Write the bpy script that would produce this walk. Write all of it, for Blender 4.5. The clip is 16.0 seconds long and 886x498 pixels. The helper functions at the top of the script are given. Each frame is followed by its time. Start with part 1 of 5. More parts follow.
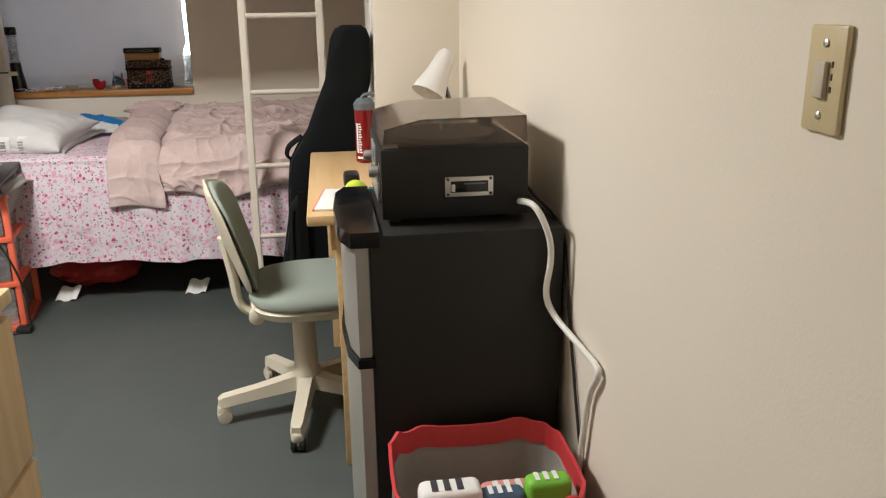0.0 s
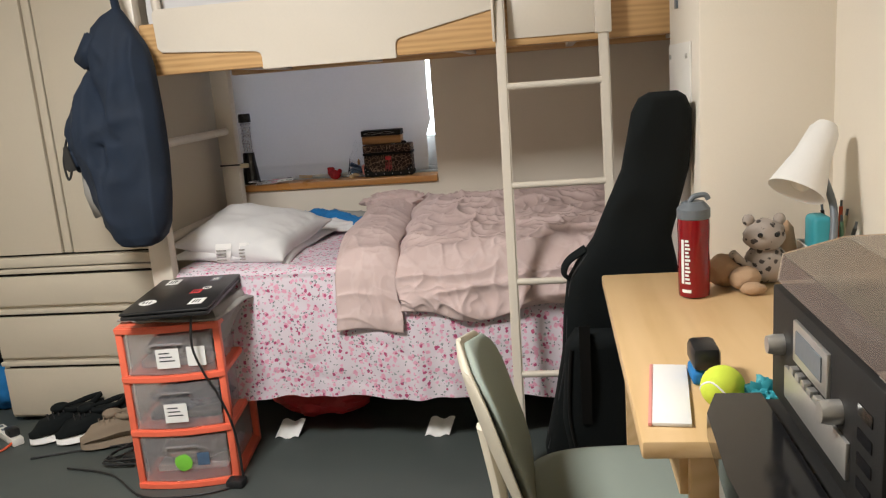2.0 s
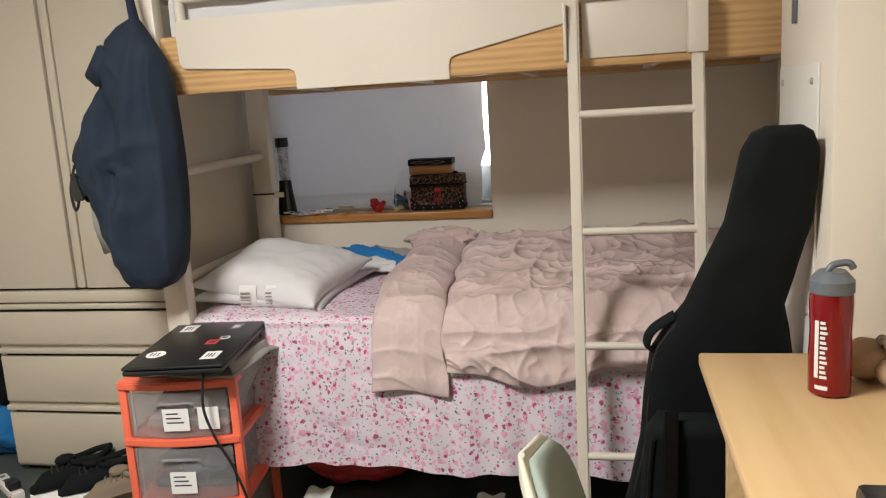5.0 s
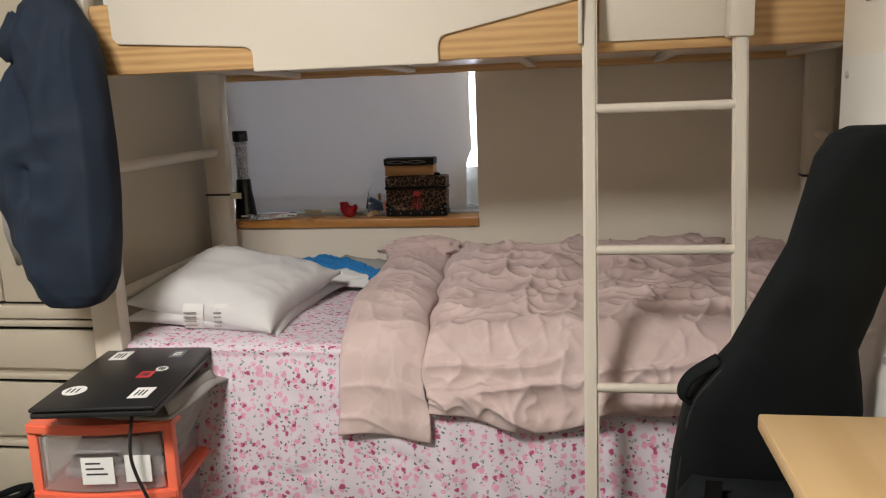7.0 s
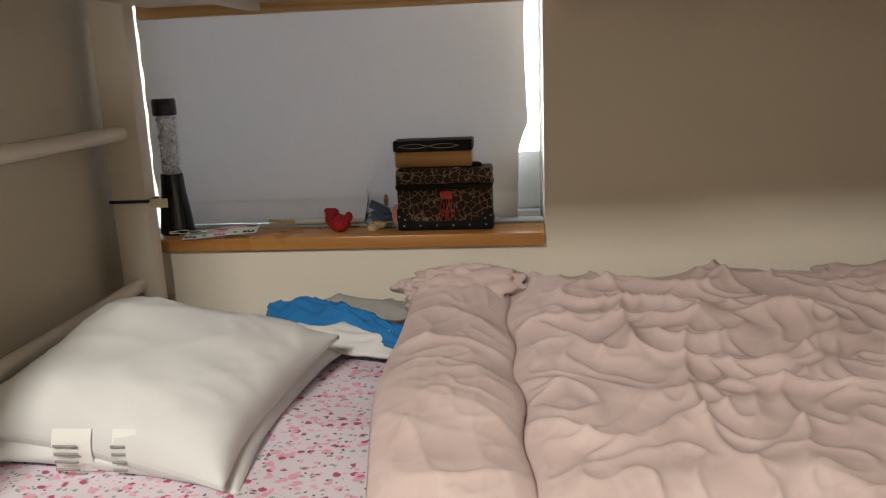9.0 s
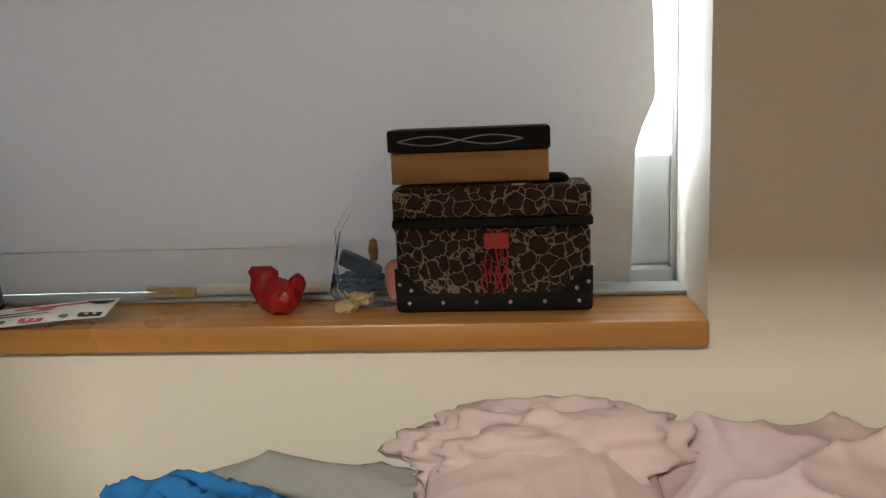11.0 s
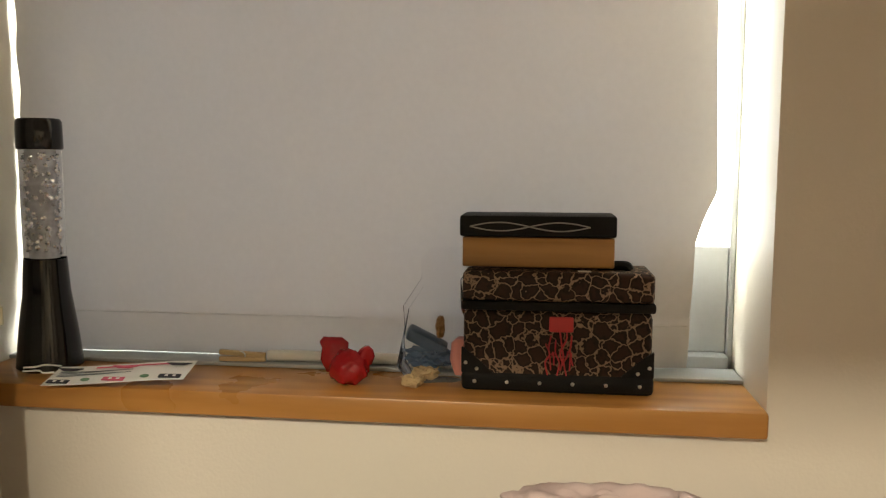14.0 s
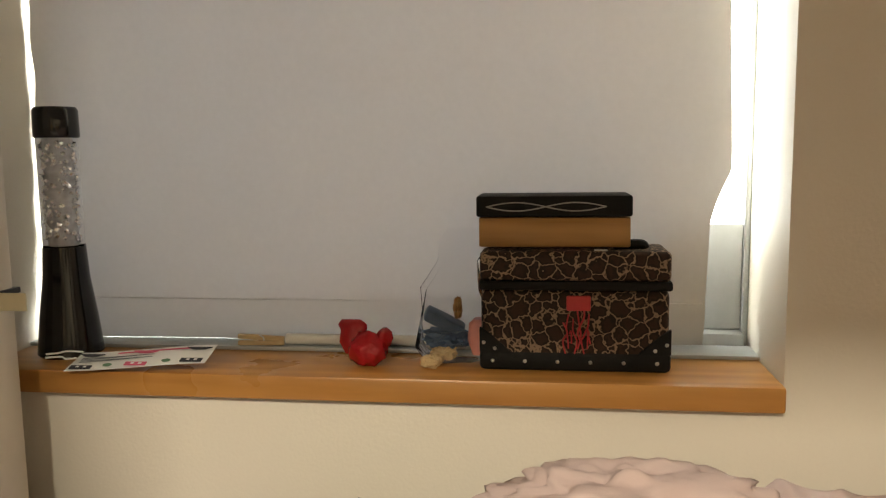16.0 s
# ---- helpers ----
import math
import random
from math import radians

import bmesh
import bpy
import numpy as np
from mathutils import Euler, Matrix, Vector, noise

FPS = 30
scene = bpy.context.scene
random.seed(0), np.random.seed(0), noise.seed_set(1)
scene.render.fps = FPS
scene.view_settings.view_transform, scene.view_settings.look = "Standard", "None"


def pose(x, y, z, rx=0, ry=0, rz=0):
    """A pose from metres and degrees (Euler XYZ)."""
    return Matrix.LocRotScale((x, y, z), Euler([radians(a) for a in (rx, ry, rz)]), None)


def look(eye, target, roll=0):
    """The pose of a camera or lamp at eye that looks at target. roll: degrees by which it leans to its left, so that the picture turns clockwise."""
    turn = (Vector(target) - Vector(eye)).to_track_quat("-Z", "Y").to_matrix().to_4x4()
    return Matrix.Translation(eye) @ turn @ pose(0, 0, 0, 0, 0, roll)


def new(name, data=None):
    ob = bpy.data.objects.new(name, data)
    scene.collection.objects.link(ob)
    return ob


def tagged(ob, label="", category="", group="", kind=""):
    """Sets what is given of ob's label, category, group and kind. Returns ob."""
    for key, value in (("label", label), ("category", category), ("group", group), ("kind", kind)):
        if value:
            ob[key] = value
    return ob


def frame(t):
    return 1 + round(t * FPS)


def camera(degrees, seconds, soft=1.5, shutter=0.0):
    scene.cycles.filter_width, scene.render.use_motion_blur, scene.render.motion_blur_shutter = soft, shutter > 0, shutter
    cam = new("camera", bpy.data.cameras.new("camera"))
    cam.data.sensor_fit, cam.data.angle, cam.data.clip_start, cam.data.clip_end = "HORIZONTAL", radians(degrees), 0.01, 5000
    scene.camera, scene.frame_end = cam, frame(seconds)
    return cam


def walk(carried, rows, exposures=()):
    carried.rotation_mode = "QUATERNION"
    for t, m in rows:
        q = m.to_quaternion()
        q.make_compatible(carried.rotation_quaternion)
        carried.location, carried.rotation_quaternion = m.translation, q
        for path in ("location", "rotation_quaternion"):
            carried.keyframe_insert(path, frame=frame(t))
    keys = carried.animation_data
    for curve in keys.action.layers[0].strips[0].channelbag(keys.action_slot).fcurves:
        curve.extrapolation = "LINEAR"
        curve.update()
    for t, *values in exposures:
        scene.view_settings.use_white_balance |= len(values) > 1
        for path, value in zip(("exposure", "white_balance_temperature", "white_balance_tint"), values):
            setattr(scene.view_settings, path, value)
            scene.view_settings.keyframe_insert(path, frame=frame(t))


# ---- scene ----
cam = camera(57.9, 16.0, soft=1.2)
PATH = [
    (0, (0.107, 0.422, 1.315), (0.377, 2.315, 0.731), -0.7),
    (0.5, (0.071, 0.611, 1.323), (0.32, 2.51, 0.746), -1.1),
    (1, (0.092, 0.827, 1.31), (0.199, 2.747, 0.762), -2.6),
    (1.5, (0.045, 1.109, 1.311), (-0.129, 3.039, 0.814), -4.4),
    (2, (-0.058, 1.363, 1.324), (-0.349, 3.297, 0.906), -4.5),
    (2.5, (-0.086, 1.592, 1.317), (-0.544, 3.493, 0.9), -3.9),
    (3, (-0.103, 1.754, 1.313), (-0.534, 3.663, 0.902), -2.3),
    (3.5, (-0.126, 1.759, 1.31), (-0.543, 3.668, 0.886), -2.4),
    (4, (-0.121, 1.75, 1.312), (-0.542, 3.651, 0.854), -3.2),
    (4.5, (-0.123, 1.736, 1.331), (-0.545, 3.658, 0.971), -3.5),
    (7, (-0.239, 2.109, 1.309), (-0.572, 4.047, 0.947), -2.2),
    (7.5, (-0.29, 2.3, 1.294), (-0.618, 4.229, 0.88), -2.4),
    (8, (-0.355, 2.524, 1.287), (-0.692, 4.447, 0.853), -1.5),
    (8.5, (-0.501, 2.778, 1.292), (-0.724, 4.715, 0.849), -2.4),
    (11, (-0.776, 4.01, 1.137), (-0.97, 5.971, 0.792), -2.3),
    (11.5, (-0.802, 3.988, 1.185), (-1.138, 5.956, 1.063), -1.4),
    (12, (-0.817, 3.981, 1.184), (-1.183, 5.942, 1.042), -0.9),
    (12.5, (-0.822, 3.974, 1.189), (-1.176, 5.935, 1.016), -0.4),
    (13, (-0.824, 3.971, 1.189), (-1.129, 5.937, 0.989), 0.1),
    (13.5, (-0.81, 3.969, 1.179), (-1.103, 5.937, 0.98), -0.0),
    (14, (-0.82, 3.969, 1.175), (-1.079, 5.941, 0.963), 0.1),
    (14.5, (-0.823, 3.968, 1.171), (-1.065, 5.939, 0.937), 0.1),
    (15, (-0.822, 3.965, 1.172), (-1.109, 5.93, 0.935), -0.3),
    (15.5, (-0.833, 3.968, 1.178), (-1.114, 5.931, 0.915), -0.4),
    (16, (-0.834, 3.96, 1.168), (-1.103, 5.927, 0.926), -0.8),
]
walk(cam, [(t, look(eye, target, roll)) for t, eye, target, roll in PATH],
     [(0, 0.0, 6050, 10), (4.7, 0.0, 6100, 10), (7.0, -0.14, 6150, 10), (7.5, -0.18, 6150, 10), (8.5, -0.10, 6300, 8), (10.8, 0.32, 6400, 5), (11.6, 0.32, 6400, 5), (12.5, 0.34, 7000, 5), (14, 0.45, 7500, 5), (16, 0.48, 7500, 5)])

FLOOR = 0.05

# ---- light ----
world = bpy.data.worlds.new("world")
scene.world = world
world.use_nodes = True
wn = world.node_tree.nodes
sky = wn.new("ShaderNodeTexSky")
sky.sky_type, sky.sun_disc, sky.sun_elevation, sky.sun_rotation = "NISHITA", False, radians(40), radians(200)
world.node_tree.links.new(sky.outputs[0], wn["Background"].inputs[0])
wn["Background"].inputs[1].default_value = 0.15


def area_lamp(name, m, sx, sy, watts, colour):
    d = bpy.data.lights.new(name, "AREA")
    d.shape, d.size, d.size_y, d.energy, d.color = "RECTANGLE", sx, sy, watts, colour
    ob = new(name, d)
    ob.matrix_world = m
    return ob


LAMP = (-1.2, 2.3)
area_lamp("ceiling_lamp_light", pose(LAMP[0], LAMP[1], 2.29), 0.44, 0.44, 74, (1.0, 0.935, 0.84))
area_lamp("window_daylight", pose(-1.06, 5.13, 1.47, -90), 0.96, 1.10, 34, (0.90, 0.95, 1.0))


# ---- materials ----
def mat(name, colour, rough=0.6, metal=0.0, vary=0.06, scale=6.0, bump=0.05, grain=120.0, **more):
    m = bpy.data.materials.new(name)
    m.use_nodes = True
    nt = m.node_tree
    n, l = nt.nodes, nt.links
    b = n["Principled BSDF"]
    b.inputs["Roughness"].default_value, b.inputs["Metallic"].default_value = rough, metal
    for k, v in more.items():
        b.inputs[k.replace("_", " ")].default_value = v
    tc = n.new("ShaderNodeTexCoord")
    big, fine, mix, ramp = n.new("ShaderNodeTexNoise"), n.new("ShaderNodeTexNoise"), n.new("ShaderNodeMix"), n.new("ShaderNodeMix")
    big.inputs["Scale"].default_value, big.inputs["Detail"].default_value = scale, 5
    fine.inputs["Scale"].default_value, fine.inputs["Detail"].default_value = grain, 3
    for t in (big, fine):
        l.new(tc.outputs["Object"], t.inputs["Vector"])
    mix.inputs[0].default_value = 0.35
    l.new(big.outputs[0], mix.inputs[2]), l.new(fine.outputs[0], mix.inputs[3])
    ramp.data_type = "RGBA"
    ramp.inputs[6].default_value = (*[max(0, c * (1 - 2.2 * vary)) for c in colour], 1)
    ramp.inputs[7].default_value = (*[min(1, c * (1 + 2.2 * vary)) for c in colour], 1)
    l.new(mix.outputs[0], ramp.inputs[0]), l.new(ramp.outputs[2], b.inputs["Base Color"])
    rr = n.new("ShaderNodeMapRange")
    rr.inputs[3].default_value, rr.inputs[4].default_value = max(0.02, rough - 0.12), min(1, rough + 0.12)
    l.new(big.outputs[0], rr.inputs[0]), l.new(rr.outputs[0], b.inputs["Roughness"])
    bp = n.new("ShaderNodeBump")
    bp.inputs["Strength"].default_value, bp.inputs["Distance"].default_value = bump, 0.004
    l.new(fine.outputs[0], bp.inputs["Height"]), l.new(bp.outputs[0], b.inputs["Normal"])
    return m


def wood(name, dark, light, axis=0, rings=9.0, rough=0.42):
    m = mat(name, light, rough, vary=0.03, bump=0.03)
    n, l = m.node_tree.nodes, m.node_tree.links
    b = n["Principled BSDF"]
    tc, mp, wv, nz, cr = (n.new("ShaderNodeTexCoord"), n.new("ShaderNodeMapping"), n.new("ShaderNodeTexWave"), n.new("ShaderNodeTexNoise"), n.new("ShaderNodeMix"))
    sc = [rings, rings, rings]
    sc[axis] = rings * 0.09
    mp.inputs["Scale"].default_value = sc
    l.new(tc.outputs["Object"], mp.inputs["Vector"])
    wv.wave_type, wv.rings_direction = "RINGS", "XYZ"[axis]
    wv.inputs["Scale"].default_value, wv.inputs["Distortion"].default_value = 1.3, 6.0
    wv.inputs["Detail"].default_value, wv.inputs["Detail Scale"].default_value = 3, 1.2
    nz.inputs["Scale"].default_value, nz.inputs["Detail"].default_value = 9, 6
    l.new(mp.outputs[0], wv.inputs["Vector"]), l.new(mp.outputs[0], nz.inputs["Vector"])
    f = n.new("ShaderNodeMath")
    f.operation = "MULTIPLY"
    l.new(wv.outputs["Fac"], f.inputs[0]), l.new(nz.outputs[0], f.inputs[1])
    cr.data_type = "RGBA"
    cr.inputs[6].default_value, cr.inputs[7].default_value = (*light, 1), (*dark, 1)
    l.new(f.outputs[0], cr.inputs[0]), l.new(cr.outputs[2], b.inputs["Base Color"])
    return m


def cells(name, ground, spots, scale, rough=0.85, uv=True, edge=None):
    """Cloth printed with small spots of several colours; edge: a net of lines between cells instead."""
    m = mat(name, ground, rough, vary=0.03, bump=0.06, grain=500)
    n, l = m.node_tree.nodes, m.node_tree.links
    b = n["Principled BSDF"]
    tc = n.new("ShaderNodeTexCoord")
    last = b.inputs["Base Color"].links[0].from_socket
    wob = n.new("ShaderNodeTexNoise")
    wob.inputs["Scale"].default_value = scale * 1.6
    src = tc.outputs["UV" if uv else "Object"]
    l.new(src, wob.inputs["Vector"])
    add = n.new("ShaderNodeMix")
    add.data_type, add.blend_type = "RGBA", "LINEAR_LIGHT"
    add.inputs[0].default_value = (0.44 if edge else 0.35) / scale
    l.new(src, add.inputs[6]), l.new(wob.outputs["Color"], add.inputs[7])
    for i, (colour, radius, s, share) in enumerate(spots):
        v = n.new("ShaderNodeTexVoronoi")
        v.inputs["Scale"].default_value = scale * s
        mp = n.new("ShaderNodeMapping")
        k = 0 if edge else i
        mp.inputs["Location"].default_value = (3.1 * k, 1.7 * k, 0.9 * k)
        l.new(add.outputs[2], mp.inputs["Vector"]), l.new(mp.outputs[0], v.inputs["Vector"])
        lt = n.new("ShaderNodeMapRange")
        if edge:
            v.feature = "DISTANCE_TO_EDGE"
            lt.inputs[1].default_value, lt.inputs[2].default_value = radius, radius * 0.4
        else:
            lt.inputs[1].default_value, lt.inputs[2].default_value = radius, radius * 0.75
        l.new(v.outputs["Distance"], lt.inputs[0])
        fac = lt.outputs[0]
        if not edge:
            sep, pick, mul = n.new("ShaderNodeSeparateColor"), n.new("ShaderNodeMath"), n.new("ShaderNodeMath")
            l.new(v.outputs["Color"], sep.inputs[0])
            pick.operation, pick.inputs[1].default_value, mul.operation = "LESS_THAN", share, "MULTIPLY"
            l.new(sep.outputs[0], pick.inputs[0])
            l.new(pick.outputs[0], mul.inputs[0]), l.new(fac, mul.inputs[1])
            fac = mul.outputs[0]
        else:
            mul = n.new("ShaderNodeMath")
            mul.operation, mul.inputs[1].default_value = "MULTIPLY", share
            l.new(fac, mul.inputs[0])
            fac = mul.outputs[0]
        mx = n.new("ShaderNodeMix")
        mx.data_type = "RGBA"
        mx.inputs[7].default_value = (*colour, 1)
        l.new(fac, mx.inputs[0]), l.new(last, mx.inputs[6])
        last = mx.outputs[2]
    l.new(last, b.inputs["Base Color"])
    return m


WALL = mat("cream_wall_paint", (0.76, 0.70, 0.60), 0.6, vary=0.02, scale=2, bump=0.10, grain=220)
CEIL = mat("ceiling_paint", (0.80, 0.77, 0.70), 0.85, vary=0.02)
VINYL = mat("grey_green_floor", (0.066, 0.078, 0.074), 0.55, vary=0.10, scale=9, bump=0.04, grain=260)
OAK = wood("golden_oak", (0.42, 0.22, 0.08), (0.66, 0.42, 0.19), 0, 14)
SILLWOOD = wood("varnished_sill_wood", (0.34, 0.14, 0.035), (0.52, 0.25, 0.07), 0, 10, 0.3)
DESKWOOD = wood("pale_desk_laminate", (0.55, 0.36, 0.16), (0.66, 0.46, 0.24), 1, 7, 0.4)
BOXWOOD = wood("dark_honey_wood", (0.27, 0.12, 0.03), (0.48, 0.25, 0.08), 0, 16, 0.35)
MAPLE = wood("pale_maple", (0.60, 0.42, 0.22), (0.72, 0.55, 0.32), 2, 7, 0.45)
BEIGE = mat("beige_enamel", (0.56, 0.50, 0.40), 0.42, vary=0.03, scale=3, bump=0.03)
BEDPAINT = mat("cream_enamel_tube", (0.68, 0.62, 0.53), 0.4, vary=0.03, scale=3, bump=0.02)
# near-black colour standing for shade in the wardrobe's gap, grooves and plinth
GAPSHADE = mat("painted_recess_shade", (0.015, 0.014, 0.012), 0.9)
WHITECLOTH = mat("white_cotton", (0.66, 0.655, 0.66), 0.9, vary=0.03, scale=10, bump=0.1, grain=400)
SHEET = cells("floral_sheet", (0.68, 0.61, 0.67), [
    ((0.30, 0.34, 0.34), 0.30, 1.25, 0.62), ((0.70, 0.34, 0.46), 0.40, 0.8, 0.62),
    ((0.42, 0.07, 0.17), 0.30, 0.8, 0.7), ((0.74, 0.38, 0.52), 0.36, 1.1, 0.6), ((0.11, 0.12, 0.15), 0.26, 1.6, 0.45)], 52)
DUVET = cells("dusty_pink_duvet", (0.585, 0.455, 0.435), [((0.64, 0.52, 0.50), 0.10, 1.0, 0.5)], 11, edge=True)
BLIND = mat("grey_roller_blind", (0.62, 0.59, 0.55), 0.8, vary=0.05, scale=2, bump=0.02)
bn = BLIND.node_tree
glow_through, blend_through = bn.nodes.new("ShaderNodeBsdfTranslucent"), bn.nodes.new("ShaderNodeMixShader")
glow_through.inputs[0].default_value = (0.60, 0.59, 0.64, 1)
blend_through.inputs[0].default_value = 0.015
bn.links.new(bn.nodes["Principled BSDF"].outputs[0], blend_through.inputs[1])
bn.links.new(glow_through.outputs[0], blend_through.inputs[2])
bn.links.new(blend_through.outputs[0], bn.nodes["Material Output"].inputs[0])
FRAMEGREY = mat("grey_window_frame", (0.42, 0.44, 0.45), 0.4, metal=0.3)
CORAL = mat("coral_plastic", (0.82, 0.16, 0.085), 0.38, vary=0.03, bump=0.01)
CLEAR = mat("milky_clear_plastic", (0.86, 0.84, 0.86), 0.22, vary=0.02, bump=0.01, Transmission_Weight=0.85, IOR=1.12)
BLACK = mat("black_plastic", (0.014, 0.014, 0.015), 0.38, vary=0.1, bump=0.02)
BLACKTRIM = mat("black_leatherette_trim", (0.006, 0.0055, 0.005), 0.6, vary=0.2, scale=30, bump=0.15, grain=500, Specular_IOR_Level=0.25)
GLOSSBLACK = mat("gloss_black", (0.008, 0.008, 0.009), 0.14, vary=0.1, bump=0.0)
BLACKVINYL = mat("black_vinyl_wrap", (0.007, 0.0066, 0.006), 0.62, vary=0.1, bump=0.12, grain=500)
BAGCLOTH = mat("black_nylon", (0.006, 0.008, 0.0085), 0.85, vary=0.2, scale=12, bump=0.2, grain=600, Specular_IOR_Level=0.2)
NAVY = mat("navy_jacket_cloth", (0.006, 0.014, 0.031), 0.85, vary=0.15, scale=10, bump=0.15, grain=500)
STEEL = mat("brushed_silver", (0.62, 0.61, 0.58), 0.35, metal=0.8, vary=0.04, scale=20)
FRIDGESILVER = mat("silver_fridge_door", (0.50, 0.49, 0.46), 0.35, metal=0.6, vary=0.04)
SMOKE = mat("smoked_acrylic", (0.55, 0.48, 0.42), 0.10, vary=0.03, bump=0.0, Transmission_Weight=0.9, IOR=1.3)
CREAMPLASTIC = mat("cream_plastic", (0.62, 0.57, 0.46), 0.42, vary=0.03)
SAGE = mat("sage_green_upholstery", (0.27, 0.31, 0.27), 0.9, vary=0.05, bump=0.15, grain=500)
REDPLASTIC = mat("red_bottle_plastic", (0.26, 0.006, 0.010), 0.15, vary=0.08, bump=0.0, Transmission_Weight=0.25)
GREYPLASTIC = mat("slate_grey_plastic", (0.13, 0.15, 0.17), 0.4)
PAPER = mat("white_paper", (0.80, 0.79, 0.77), 0.8, vary=0.02)
INK = mat("dark_ink", (0.04, 0.04, 0.05), 0.8)
PINKINK = mat("pink_ink", (0.62, 0.12, 0.20), 0.8)
GREENINK = mat("green_ink", (0.14, 0.26, 0.16), 0.8)
REDCLOTH = mat("red_woven_plastic", (0.55, 0.045, 0.05), 0.5, vary=0.1, scale=15)
REDGLASS = mat("red_glazed_ceramic", (0.36, 0.008, 0.014), 0.18, vary=0.15, scale=30)
GREYCLOTH = mat("grey_lining", (0.32, 0.31, 0.29), 0.8, vary=0.1, scale=12)
BLUE = mat("bright_blue_cloth", (0.015, 0.16, 0.42), 0.85, vary=0.15, scale=15, bump=0.2)
TEAL = mat("teal_plastic", (0.04, 0.30, 0.36), 0.5)
SLATEBLUE = mat("slate_blue_plastic", (0.07, 0.12, 0.20), 0.4, vary=0.15, scale=40)
SALMON = mat("salmon_pink", (0.72, 0.30, 0.26), 0.5)
LIME = mat("yellow_green_felt", (0.55, 0.66, 0.05), 0.9, bump=0.3)
IVORY = mat("ivory_switch_plastic", (0.60, 0.50, 0.30), 0.4, vary=0.04)
WHITEPLASTIC = mat("white_plastic", (0.74, 0.72, 0.67), 0.4, vary=0.03)
WHITEMETAL = mat("white_enamel_metal", (0.78, 0.77, 0.75), 0.35, vary=0.02)
PLUSHTAN = mat("tan_plush", (0.42, 0.28, 0.17), 0.95, vary=0.1, bump=0.5, grain=300)
PLUSHGREY = cells("spotted_grey_plush", (0.36, 0.31, 0.27), [((0.05, 0.04, 0.035), 0.42, 1.0, 0.6)], 60, uv=False)
LEOPARD = cells("leopard_print_vinyl", (0.036, 0.019, 0.012), [((0.012, 0.008, 0.006), 0.26, 1.0, 0.9), ((0.30, 0.205, 0.140), 0.066, 1.0, 1.0)], 64, 0.6, uv=False, edge=True)
LEOPARD.node_tree.nodes["Principled BSDF"].inputs["Specular IOR Level"].default_value = 0.25
GLASS = mat("window_glass", (0.95, 0.97, 0.97), 0.02, vary=0.0, bump=0.0, Transmission_Weight=1.0)
TUBECLEAR = mat("clear_lamp_tube", (0.96, 0.97, 1.0), 0.04, vary=0.0, bump=0.0, Transmission_Weight=1.0, IOR=1.08)
JEWEL = mat("silver_clear_beads", (0.93, 0.94, 1.0), 0.10, metal=0.75, vary=0.03, bump=0.0)
GEL = mat("grey_blue_gel", (0.55, 0.57, 0.70), 0.12, vary=0.3, scale=90, bump=0.0)
FILM = mat("clear_bag_film", (0.97, 0.97, 0.98), 0.10, vary=0.01, bump=0.0, Transmission_Weight=1.0, IOR=1.16)
WOODPEG = mat("pale_peg_wood", (0.55, 0.40, 0.22), 0.7)
TAPE = mat("cream_masking_tape", (0.66, 0.57, 0.38), 0.7)
REDPRINT = mat("coral_red_print", (0.62, 0.06, 0.07), 0.5)
GREENPLASTIC = mat("bright_green_plastic", (0.20, 0.55, 0.05), 0.5)
CORDORANGE = mat("orange_cord", (0.62, 0.09, 0.03), 0.5)
SHOEGREY = mat("taupe_suede", (0.22, 0.17, 0.12), 0.9)
GLOW = bpy.data.materials.new("lamp_diffuser")
GLOW.use_nodes = True
GLOW.node_tree.nodes["Principled BSDF"].inputs["Emission Color"].default_value = (1, 0.86, 0.68, 1)
GLOW.node_tree.nodes["Principled BSDF"].inputs["Emission Strength"].default_value = 4

SOFT = (DUVET, WHITECLOTH, SHEET, NAVY, BAGCLOTH, GREYCLOTH, BLUE, PLUSHTAN, PLUSHGREY, SAGE, BLIND, REDGLASS)

# ---- mesh helpers ----
ORIGIN = {}


def thing(name, at, label, category, group="", kind=""):
    ob = new(name)
    ob.location = at
    ob.empty_display_size = 0.05
    ORIGIN[ob] = Vector(at)
    return tagged(ob, label, category, group, kind)


def part(name, bm, material, parent=None, label="", smooth=True):
    """One mesh, given in world metres, under a thing or a part, or alone."""
    me = bpy.data.meshes.new(name)
    if parent is not None:
        bm.transform(Matrix.Translation(-ORIGIN[parent]))
    bm.normal_update()
    bm.to_mesh(me)
    bm.free()
    me.materials.append(material)
    if smooth:
        for p in me.polygons:
            p.use_smooth = True
        if material not in SOFT:
            me.set_sharp_from_angle(angle=radians(38))
    ob = new(name, me)
    if parent is not None:
        ob.parent = parent
        ORIGIN[ob] = ORIGIN[parent]
    if label:
        tagged(ob, label)
    return ob


def solo(name, bm, material, label, category, group="", kind="", smooth=True):
    """A thing of one mesh, its origin at its base."""
    xs = [v.co.copy() for v in bm.verts]
    lo = Vector([min(c[i] for c in xs) for i in range(3)])
    hi = Vector([max(c[i] for c in xs) for i in range(3)])
    at = Vector(((lo.x + hi.x) / 2, (lo.y + hi.y) / 2, lo.z))
    bm.transform(Matrix.Translation(-at))
    ob = part(name, bm, material, None, "", smooth)
    ob.location = at
    ORIGIN[ob] = at
    return tagged(ob, label, category, group, kind)


